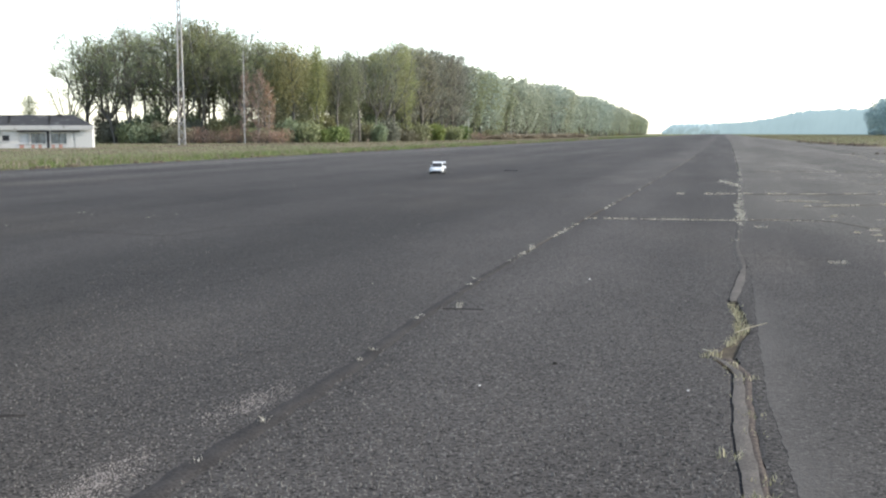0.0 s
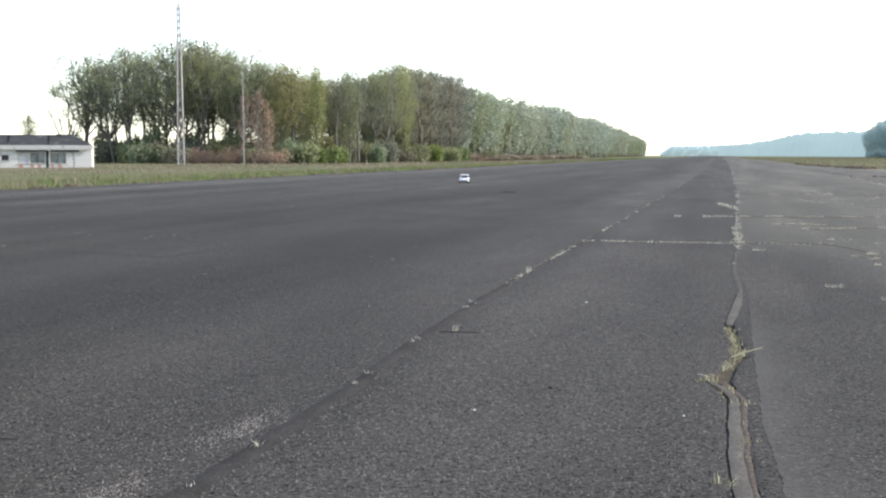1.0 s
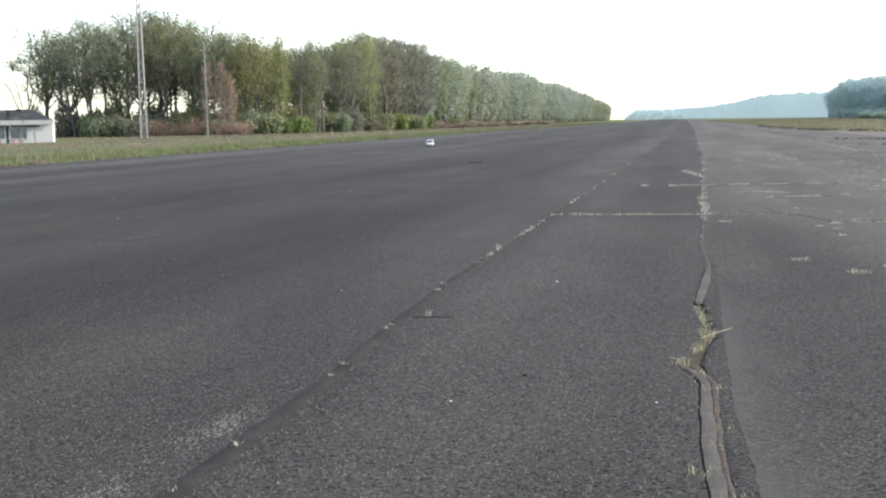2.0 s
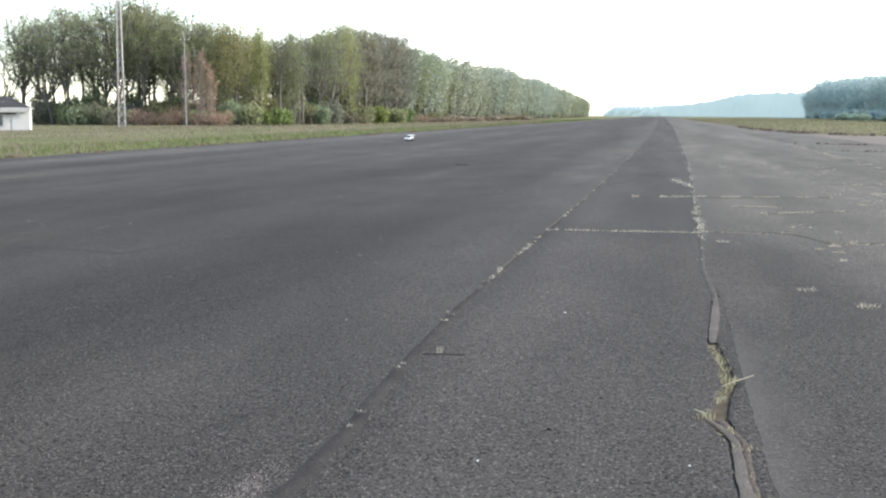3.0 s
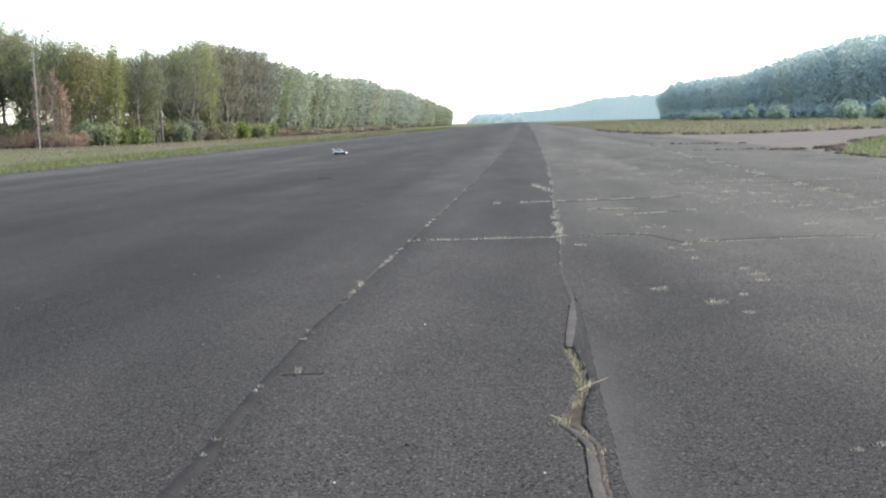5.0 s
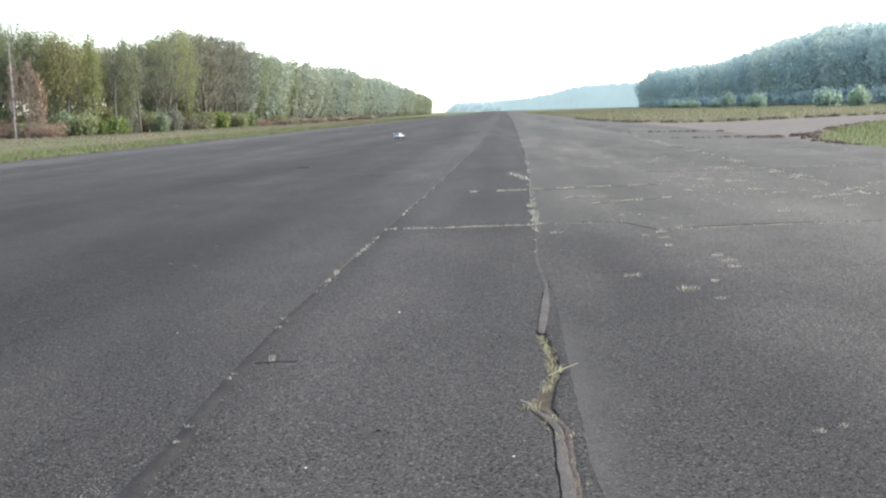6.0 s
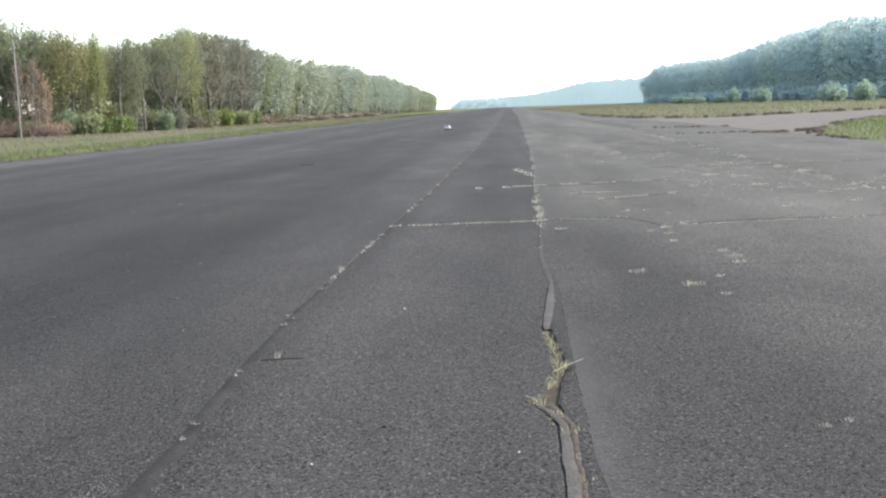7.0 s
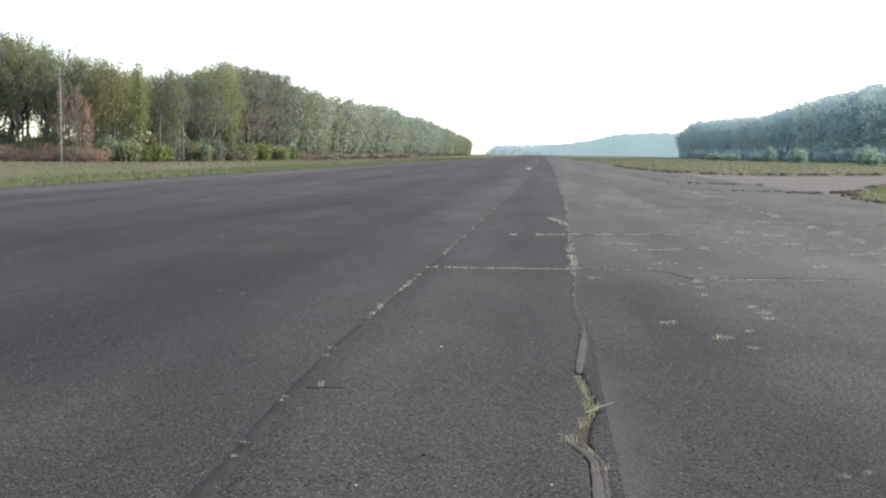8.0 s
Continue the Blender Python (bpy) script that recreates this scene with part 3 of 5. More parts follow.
for (x0, y0), (x1, y1), n in (((-1.45, 13.72), (0.35, 13.68), 420), ((0.42, 13.74), (1.42, 13.72), 190), ((1.70, 12.70), (5.2, 13.05), 900), ((-0.6, 19.62), (2.75, 20.0), 620), ((0.95, 17.7), (1.7, 17.6), 300), ((1.25, 16.4), (2.5, 17.1), 480), ((0.7, 31.5), (4.5, 31.5), 260), ((3.0, 23.9), (8.0, 23.7), 320)):
    for _ in range(n):
        t = b.rng.random()
        if wobble(x0 + t * (x1 - x0), 60 + n, 2.1) + 0.5 * wobble(t * (x1 - x0), 62, 6.0) > -0.06:
            b.blade(x0 + t * (x1 - x0), y0 + t * (y1 - y0) + 0.05 * wobble(t * (x1 - x0), 61, 2.2) + b.rng.gauss(0, 0.012), -0.012, b.rng.uniform(0.012, 0.034) * (1.35 if y0 > 15 else 1), 0.007 if y0 < 15 else 0.011, 1.0)
for _ in range(420):
    x, y = b.rng.uniform(1.2, 10.2), b.rng.triangular(11, 75, 20)
    if wobble(x * 0.4 + y * 0.11, 70, 1.0) + 0.5 * wobble(y, 71, 0.4) > 0.0:
        b.tuft(x, y, b.rng.uniform(0.03, 0.13), b.rng.randint(4, 14), b.rng.uniform(0.015, 0.034), 0.008 + 0.0003 * y)
for _ in range(120):
    x, y = b.rng.uniform(-14, -1.8), b.rng.triangular(4, 50, 12)
    b.tuft(x, y, 0.02 + 0.0008 * y, b.rng.randint(2, 7), b.rng.uniform(0.010, 0.024), 0.004 + 0.00025 * y)
for _ in range(330):
    y = b.rng.triangular(13.5, 60, 18)
    if wobble(y, 75, 0.8) > -0.12:
        b.tuft(5.35 + 0.02 * (y - 20) + b.rng.gauss(0, 0.10), y, b.rng.uniform(0.04, 0.12), b.rng.randint(5, 14), b.rng.uniform(0.02, 0.045), 0.008 + 0.0003 * y)
for _ in range(260):
    x, y = b.rng.uniform(2.8, 6.5), b.rng.triangular(13.5, 30, 18)
    b.tuft(x, y, b.rng.uniform(0.05, 0.16), b.rng.randint(3, 9), b.rng.uniform(0.015, 0.04), 0.007 + 0.0003 * y)
for x, y, size in ((-3.23, 12.43, 0.09), (-2.46, 17.57, 0.12), (-4.26, 9.02, 0.03), (-5.61, 10.65, 0.05), (-7.54, 12.0, 0.06), (-8.65, 21.6, 0.22), (-8.7, 15.4, 0.1), (-2.6, 8.68, 0.03), (-2.75, 10.23, 0.04)):
    for _ in range(3):
        b.tuft(x + b.rng.gauss(0, size), y + b.rng.gauss(0, size * 0.5), size * 0.6, 5, 0.018, 0.003 + 0.00025 * y)
b.put("crack_weeds", WEED, "sparse pale weeds growing in the cracks of the asphalt", "weeds")

TUFTS = [(1.36, 8.52, 0.10, 90), (1.625, 8.9, 0.05, 45), (1.52, 8.08, 0.045, 40), (1.66, 11.93, 0.07, 60), (1.70, 12.5, 0.08, 80), (1.03, 9.28, 0.10, 55), (1.95, 10.0, 0.10, 60), (1.92, 10.39, 0.08, 50), (1.93, 9.65, 0.07, 50), (1.48, 14.54, 0.07, 50), (1.29, 4.73, 0.035, 30), (1.405, 4.79, 0.04, 28), (3.64, 20.95, 0.14, 70), (0.55, 12.7, 0.09, 50), (1.60, 11.25, 0.06, 40), (1.5, 12.2, 0.05, 40), (3.51, 14.41, 0.12, 60), (4.52, 14.9, 0.14, 60), (3.97, 18.15, 0.2, 80), (4.16, 17.32, 0.16, 60), (4.49, 16.33, 0.16, 60), (2.98, 18.4, 0.1, 40), (3.69, 20.93, 0.2, 80), (4.07, 20.21, 0.25, 90), (4.65, 24.39, 0.25, 80), (5.3, 22.4, 0.2, 70), (4.85, 16.6, 0.2, 70)]
for i, (x, y, size, count) in enumerate(TUFTS):
    r = random.Random(100 + i)
    verts, faces = [(0, 0, -0.006)], []
    for k in range(count):
        a, d, h = r.uniform(0, 6.28), size * math.sqrt(r.random()) * 0.9, r.uniform(0.2, 1.1) * (0.016 + 0.2 * min(size, 0.1))
        w = (0.0018 + 0.00018 * y) * r.uniform(0.5, 1.4)
        dx, dy, n = math.cos(a), math.sin(a), len(verts)
        verts += [(dx * d * 0.8 - dy * w, dy * d * 0.8 + dx * w, -0.004), (dx * d * 0.8 + dy * w, dy * d * 0.8 - dx * w, -0.004), (dx * d * 1.1 + r.gauss(0, 0.3) * h, dy * d * 1.1 + r.gauss(0, 0.3) * h, h)]
        faces += [(0, n, n + 1), (n, n + 1, n + 2)]
    ob = tagged(mesh_object("weed_tuft", verts, faces, WEED if i % 3 else STRAW), "low dry weed tuft rooted in the worn asphalt", "weed", "weed tufts on the pale lane")
    ob.matrix_world = pose(x, y, -0.004)
# Straw stalks lying over the mossy joint.
for x, y, dx, dy, h in ((0.24, 5.86, 0.11, 0.06, 0.05), (0.05, 5.30, 0.03, -0.08, 0.02)):
    verts, faces = [], []
    tube(verts, faces, [(x - dx * 0.5, y - dy * 0.5, 0.006), (x + dx * 0.2, y + dy * 0.2, 0.6 * h), (x + dx, y + dy, h)], [0.003, 0.0028, 0.0015], 5)
    tagged(mesh_object("straw_stalk", verts, faces, STRAW), "dry pale straw stalk lying across the joint", "straw", "straw stalks on the joint")

# Bare aggregate beside the dark lane's joint.
rng = random.Random(21)
verts, faces = [], []
for _ in range(2600):
    y = rng.gauss(2.75, 0.24) if rng.random() < 0.72 else rng.gauss(3.88, 0.17)
    x = -1.70 + 0.02 * wobble(y, 90, 2.0) + rng.gauss(0, 0.045) + (0.06 if y > 3.7 else 0)
    if wobble(x * 3, 91, 1.0) + wobble(y, 92, 2.2) < -0.1:
        continue
    r, first = rng.uniform(0.0012, 0.0036), len(verts)
    turn = rng.uniform(0, 3)
    for k in range(5):
        w = turn + k * 2 * math.pi / 5
        verts.append((x + r * math.cos(w) * rng.uniform(0.7, 1.2), y + r * math.sin(w) * rng.uniform(0.7, 1.2), -0.002))
    for k in range(5):
        w = turn + k * 2 * math.pi / 5 + 0.3
        verts.append((x + 0.6 * r * math.cos(w), y + 0.6 * r * math.sin(w), r * rng.uniform(0.5, 0.9)))
    faces += [(first + k, first + (k + 1) % 5, first + 5 + (k + 1) % 5, first + 5 + k) for k in range(5)] + [tuple(first + 5 + k for k in range(5))]
tagged(mesh_object("loose_gravel", verts, faces, STONE), "pale bare aggregate showing along the asphalt joint", "gravel", kind="stuff")

# Coarse stone grains standing out of the worn binder on the stretch before the camera.
GRAIN = leafy("grain", (0.028, 0.026, 0.024), (0.112, 0.106, 0.098), 0.0, True, 0.9, 0.0)
rs = np.random.RandomState(77)
count = 36000
gy = 2.3 + 13 * rs.rand(count) ** 2.6
gx = rs.uniform(-1, 1, count) * (0.75 + 0.46 * gy) - 0.25
gx = np.concatenate([gx, 0.7 + 3.4 * rs.rand(19000)])
gy = np.concatenate([gy, 2.6 + 6.5 * rs.rand(19000) ** 1.3])
rc = np.interp(gy, [a for a, _ in RIGHT_CRACK], [b for _, b in RIGHT_CRACK])
lc = np.interp(gy, [a for a, _ in LEFT_CRACK], [b for _, b in LEFT_CRACK])
keep = ~((gx > rc - 0.015) & (gx < 0.70 + 0.15 * np.sin(gy * 2.3))) & (abs(gx - lc) > 0.035)
gx, gy = gx[keep], gy[keep]
count = len(gx)
gr = rs.uniform(0.0020, 0.0054, count)
rise = np.where((gx > lc[keep]) & (gx < rc[keep]), 0.0, 0.0022)
turn = rs.uniform(0, 6.28, count)
ring = turn[:, None] + np.arange(5)[None] * 2 * np.pi / 5
wide = gr[:, None] * rs.uniform(0.75, 1.2, (count, 5))
low = np.stack([gx[:, None] + wide * np.cos(ring), gy[:, None] + wide * np.sin(ring), np.repeat((rise - 0.0045)[:, None], 5, 1)], -1)
tip = np.stack([gx + 0.2 * gr * np.cos(turn), gy + 0.2 * gr * np.sin(turn), rise + gr * rs.uniform(0.5, 1.3, count)], -1)[:, None]
points = np.concatenate([low, tip], 1).reshape(-1, 3)
faces = []
for g in range(0, count * 6, 6):
    faces += [(g, g + 1, g + 5), (g + 1, g + 2, g + 5), (g + 2, g + 3, g + 5), (g + 3, g + 4, g + 5), (g + 4, g, g + 5)]
tagged(mesh_object("asphalt_grains", points.tolist(), faces, GRAIN), "coarse grey stone grains standing out of worn asphalt", "gravel", kind="stuff")

# Loose stones on the middle strip.
PEBBLE_PALE = soil("pebble_pale", (0.4, 0.39, 0.37), (0.55, 0.54, 0.52), 60.0)
for x, y, size, material, label in ((-0.85, 4.38, 0.0045, PEBBLE_PALE, "small white pebble lying on the asphalt"), (-0.01, 4.48, 0.004, PEBBLE_PALE, "small white pebble lying on the asphalt"), (-0.79, 7.9, 0.006, PEBBLE_PALE, "small white pebble lying on the asphalt"), (-0.61, 4.89, 0.009, CRACK, "flat dark stone chip lying on the asphalt")):
    bm = bmesh.new()
    bmesh.ops.create_icosphere(bm, subdivisions=2, radius=size)
    for v in bm.verts:
        v.co *= 1 + 0.25 * noise.noise(v.co * 120 + Vector((x, y, 0)) * 9)
        v.co.x, v.co.z = v.co.x * 1.3, v.co.z * 0.6 + size * 0.5
    me = bpy.data.meshes.new("pebble")
    bm.to_mesh(me)
    bm.free()
    me.materials.append(material)
    tagged(new("pebble", me), label, "stone", "loose pebbles").matrix_world = pose(x, y, -0.004)

# A scrap of tyre rubber lying on the dark lane.
scrap = tagged(new("rubber_scrap"), "dark flat scrap of rubber lying on the asphalt", "debris")
scrap.matrix_world = pose(-5.62, 31.3, 0, 0, 0, 4)
bm = block(-0.19, 0.19, -0.05, 0.05, 0.0, 0.018, bevel=0.006)
for v in bm.verts:
    v.co.z += 0.012 * max(0.0, wobble(v.co.x, 95, 9.0))
    v.co.y += 0.03 * wobble(v.co.x, 96, 7.0)
part("tread", bm, RUBBER, scrap)


def meadow_strip(name, seed, count, place, height, width, material, label):
    b = Blades(seed)
    for _ in range(count):
        x, y = place(b.rng)
        h = height * b.rng.uniform(0.45, 1.2) * (1 + 0.5 * wobble(x * 0.3, seed, 1.0) + 0.5 * wobble(y * 0.12, seed + 1, 1.0))
        b.blade(x, y, -0.1 + dip(x), max(0.05, h), width * (1 + y / 160), 1.5)
    b.put(name, material, label, "grass")


def along(rng, x0, x1, y0, y1, power=1.8):
    y = y0 + (y1 - y0) * rng.random() ** power
    return rng.uniform(x0, x1), y


meadow_strip("verge_grass", 31, 34000, lambda r: along(r, -29 - 4 * r.random() ** 2, LEFT_EDGE - 0.1, 18, 420), 0.24, 0.018, VERGE_GREEN, "short green grass along the runway edge")
meadow_strip("verge_grass", 37, 6000, lambda r: (LEFT_EDGE + 0.25 + r.gauss(0, 0.35), 18 + 260 * r.random() ** 1.8), 0.16, 0.02, VERGE_GREEN, "ragged grass creeping over the runway edge")
meadow_strip("verge_grass", 32, 52000, lambda r: along(r, -74, -29.5 - 4 * r.random(), 36, 520, 1.7), 0.14, 0.03, VERGE_DRY, "low dry straw-coloured grass before the wood")
meadow_strip("verge_grass", 33, 16000, lambda r: along(r, -130, -60, 90, 195, 1.0), 0.13, 0.034, VERGE_DRY, "low dry grass round the old hut")


b = Blades(38)
for _ in range(170):
    x, y = LEFT_EDGE - 0.3 - 7 * b.rng.random() ** 1.6, 22 + 200 * b.rng.random() ** 1.5
    size = b.rng.uniform(0.12, 0.4)
    for _ in range(b.rng.randint(12, 30)):
        b.blade(x + b.rng.gauss(0, size), y + b.rng.gauss(0, size * 1.6), -0.12 + dip(x), b.rng.uniform(0.2, 0.45) * (0.7 + size), 0.022 * (1 + y / 160), 0.9)
b.put("verge_grass", STRAW_DULL, "pale dry grass tufts standing along the verge", "grass")


def right_meadow(r):
    while True:
        x, y = 8 + 90 * r.random() ** 1.7, 82 + 440 * r.random() ** 1.8
        edge = float(np.interp(x, [8, 10.46, 11.3, 13, 16, 23, 30, 46, 90, 200], [124, 100.5, 92.5, 85.5, 83, 86.5, 90.5, 97.5, 106.5, 120]))
        if y > edge and x > 9 - max(0, (120 - y)) * 0.02:
            return x, y


def wedge_meadow(r):
    while True:
        x, y = r.uniform(10.6, 60), r.uniform(12, 84)
        edge = float(np.interp(x, [10.46, 11.0, 12.3, 14, 16.3, 21, 30, 48, 90], [38, 40.5, 45, 50, 55.5, 64.5, 73.5, 81.5, 89.5]))
        if y < edge and (y > edge - 14 or r.random() < 0.25):
            return x, y


meadow_strip("meadow_grass", 34, 26000, right_meadow, 0.30, 0.02, MEADOW_LIGHT, "pale green meadow grass beyond the taxiway")
meadow_strip("meadow_grass", 36, 16000, right_meadow, 0.34, 0.02, STRAW_DULL, "dry grass in the meadow beyond the taxiway")
meadow_strip("meadow_grass", 35, 18000, wedge_meadow, 0.30, 0.014, VERGE_GREEN, "green grass on the corner between runway and taxiway")


# ---- trees ----
TALL = {}          # how high each model tree's crown reaches


def tree(name, seed, high, crown_from, spread, limbs, leaves, leaf, leaf_mat, bark, label, clump=0.048, steep=1.3, twigs=True):
    """A tapered trunk with steep limbs and twigs, and a crown of many small leaves in uneven clumps along them."""
    r = random.Random(seed)
    verts, faces, spots = [], [], []
    bend = [(r.gauss(0, 0.012) * high, r.gauss(0, 0.012) * high) for _ in range(7)]
    trunk = [(bend[i][0] * (i > 0), bend[i][1] * (i > 0), high * 0.9 * i / 6) for i in range(7)]
    tube(verts, faces, trunk, [0.013 * high * (1 - 0.9 * (i / 6) ** 0.8) + 0.03 for i in range(7)], 7)
    for k in range(limbs):
        f = crown_from * 0.8 + (0.82 - crown_from * 0.8) * (k + r.random()) / limbs
        x0, y0, z0 = (float(np.interp(f * high, [p[2] for p in trunk], [p[j] for p in trunk])) for j in range(3))
        a = k * 2.4 + r.uniform(-0.5, 0.5)
        u = max(0.0, (f - crown_from * 0.8) / (0.82 - crown_from * 0.8))
        n = spread * high * (0.45 + 1.6 * u * (1 - u) + 0.25 * (1 - u)) * r.uniform(0.75, 1.2)
        rise = min(r.uniform(0.7, 1.3) * steep * n, 0.985 * high - z0)
        limb = [(x0 + math.cos(a) * n * t ** 0.8 + r.gauss(0, 0.05) * n, y0 + math.sin(a) * n * t ** 0.8 + r.gauss(0, 0.05) * n, z0 + rise * t ** 1.2) for t in (0, 0.35, 0.7, 1.0)]
        limb[0] = (x0, y0, z0)
        if twigs or k % 3 == 0:
            tube(verts, faces, limb, [0.0055 * high * (1 - f * 0.6) * (1 - 0.75 * t) + 0.015 for t in (0, 0.35, 0.7, 1.0)], 5)
        spots += [limb[1], limb[2], limb[3], limb[3]]
        for _ in range(4):
            p = Vector(limb[1]).lerp(Vector(limb[3]), r.uniform(0.1, 0.95))
            q = p + Vector((r.gauss(0, 0.38), r.gauss(0, 0.38), r.uniform(0.1, 0.7))) * n * 0.6
            q.z = min(q.z, high)
            if twigs:
                tube(verts, faces, [tuple(p), tuple(p.lerp(q, 0.55) + Vector((0, 0, 0.04 * n))), tuple(q)], [0.0026 * high, 0.0017 * high, 0.010], 4)
            spots.append(tuple(q))
    spots += [trunk[-1]] * 3
    return leaf_out(name, r, high, verts, faces, spots, leaves, leaf, leaf_mat, bark, label, clump)


def leaf_quads(r, places, facing, loose, leaf):
    """Small pointed leaves at the places, each turned towards its facing within some looseness."""
    n = len(places)
    out = facing + loose * r.normal(size=(n, 3))
    out /= np.linalg.norm(out, axis=1, keepdims=True) + 1e-9
    side = np.cross(out, r.normal(size=(n, 3)))
    side /= np.linalg.norm(side, axis=1, keepdims=True) + 1e-9
    up = np.cross(out, side)
    m = leaf * r.uniform(0.55, 1.3, (n, 1))
    points = np.stack([places + up * m * 0.5, places + side * m * 0.36 - out * m * 0.1, places - up * m * 0.5, places - side * m * 0.36 - out * m * 0.1], 1)
    return points.reshape(-1, 3)


def stand_up(name, high, verts, faces, points, leaf_mat, bark, label):
    """Makes the tree of its wood and its leaves."""
    thing = tagged(new(name), label, "tree")
    mesh_object("trunk", verts, faces, bark, True).parent = thing
    mesh_object("crown", points.tolist(), np.arange(len(points)).reshape(-1, 4).tolist(), leaf_mat).parent = thing
    TALL[thing.name] = float(np.sort(points[:, 2])[int(len(points) * 0.996)])
    return thing


def leaf_out(name, r, high, verts, faces, spots, leaves, leaf, leaf_mat, bark, label, clump):
    """Scatters small leaves in uneven clumps round the spots."""
    s = np.random.RandomState(r.randrange(10 ** 6))
    spots = np.array(spots)
    sizes, heavy = s.uniform(0.5, 1.35, len(spots)), s.uniform(0.2, 1.6, len(spots))
    pick = s.choice(len(spots), leaves, p=heavy / heavy.sum())
    way = s.normal(size=(leaves, 3))
    way /= np.linalg.norm(way, axis=1, keepdims=True)
    places = spots[pick] + way * (clump * high * sizes[pick] * s.rand(leaves) ** 0.45)[:, None]
    places[:, 2] = np.maximum(places[:, 2], 0.4)
    return stand_up(name, high, verts, faces, leaf_quads(s, places, way, 1.0, leaf), leaf_mat, bark, label)


def lobed_tree(name, seed, high, crown_from, spread, lobes, leaves, leaf, leaf_mat, label, thin=0.0, top=0.75):
    """A forest tree: a trunk with limbs that carry rounded, overlapping boughs of leaves, widest at the share top of the crown's height."""
    r = np.random.RandomState(seed)
    verts, faces = [], []
    bend = r.normal(size=(6, 2)) * 0.01 * high
    trunk = [(bend[i][0] * (i > 0), bend[i][1] * (i > 0), high * 0.88 * i / 5) for i in range(6)]
    tube(verts, faces, trunk, [0.012 * high * (1 - 0.85 * (i / 5) ** 0.8) + 0.03 for i in range(6)], 7)
    centres, radii = [], []
    for k in range(lobes):
        u = (k + r.rand()) / lobes
        wide = spread * high * (np.sin(np.pi * (0.5 * u / top if u < top else 0.5 + 0.42 * (u - top) / (1 - top))) * 0.65 + 0.35)
        a = k * 2.4 + r.uniform(-0.5, 0.5)
        d = wide * (0.25 + 0.45 * r.rand())
        size = wide * r.uniform(0.38, 0.62)
        z = high * (crown_from + (0.96 - crown_from) * u)
        z = min(z, high - size * 0.9)
        centres.append((d * np.cos(a), d * np.sin(a), z))
        radii.append(size)
        fork = Vector((0, 0, max(0.12 * high, z - d * r.uniform(0.9, 1.6))))
        tip = Vector(centres[-1])
        tube(verts, faces, [tuple(fork), tuple(fork.lerp(tip, 0.55) - Vector((0, 0, 0.06 * d))), tuple(tip)], [0.0042 * high, 0.003 * high, 0.02], 5)
    centres, radii = np.array(centres), np.array(radii)
    pick = r.choice(lobes, leaves, p=radii ** 2 / (radii ** 2).sum())
    way = r.normal(size=(leaves, 3))
    way /= np.linalg.norm(way, axis=1, keepdims=True)
    shell = (1.08 - 0.5 * r.rand(leaves) ** 1.8) * np.where(r.rand(leaves) < 0.08, r.uniform(1.05, 1.35, leaves), 1.0)
    rough = 1 + 0.3 * np.sin(5 * way[:, 0] + pick) * np.sin(6 * way[:, 2] + 2 * pick)
    places = centres[pick] + way * (radii[pick] * shell * rough)[:, None] * np.array((1.0, 1.0, 1.15))
    keep = (places[:, 2] > 0.3) & (r.rand(leaves) > thin * (0.5 + 0.5 * np.sin(3.1 * pick)))
    places, way = places[keep], way[keep]
    return stand_up(name, high, verts, faces, leaf_quads(r, places, way, 0.55, leaf), leaf_mat, BARK, label)


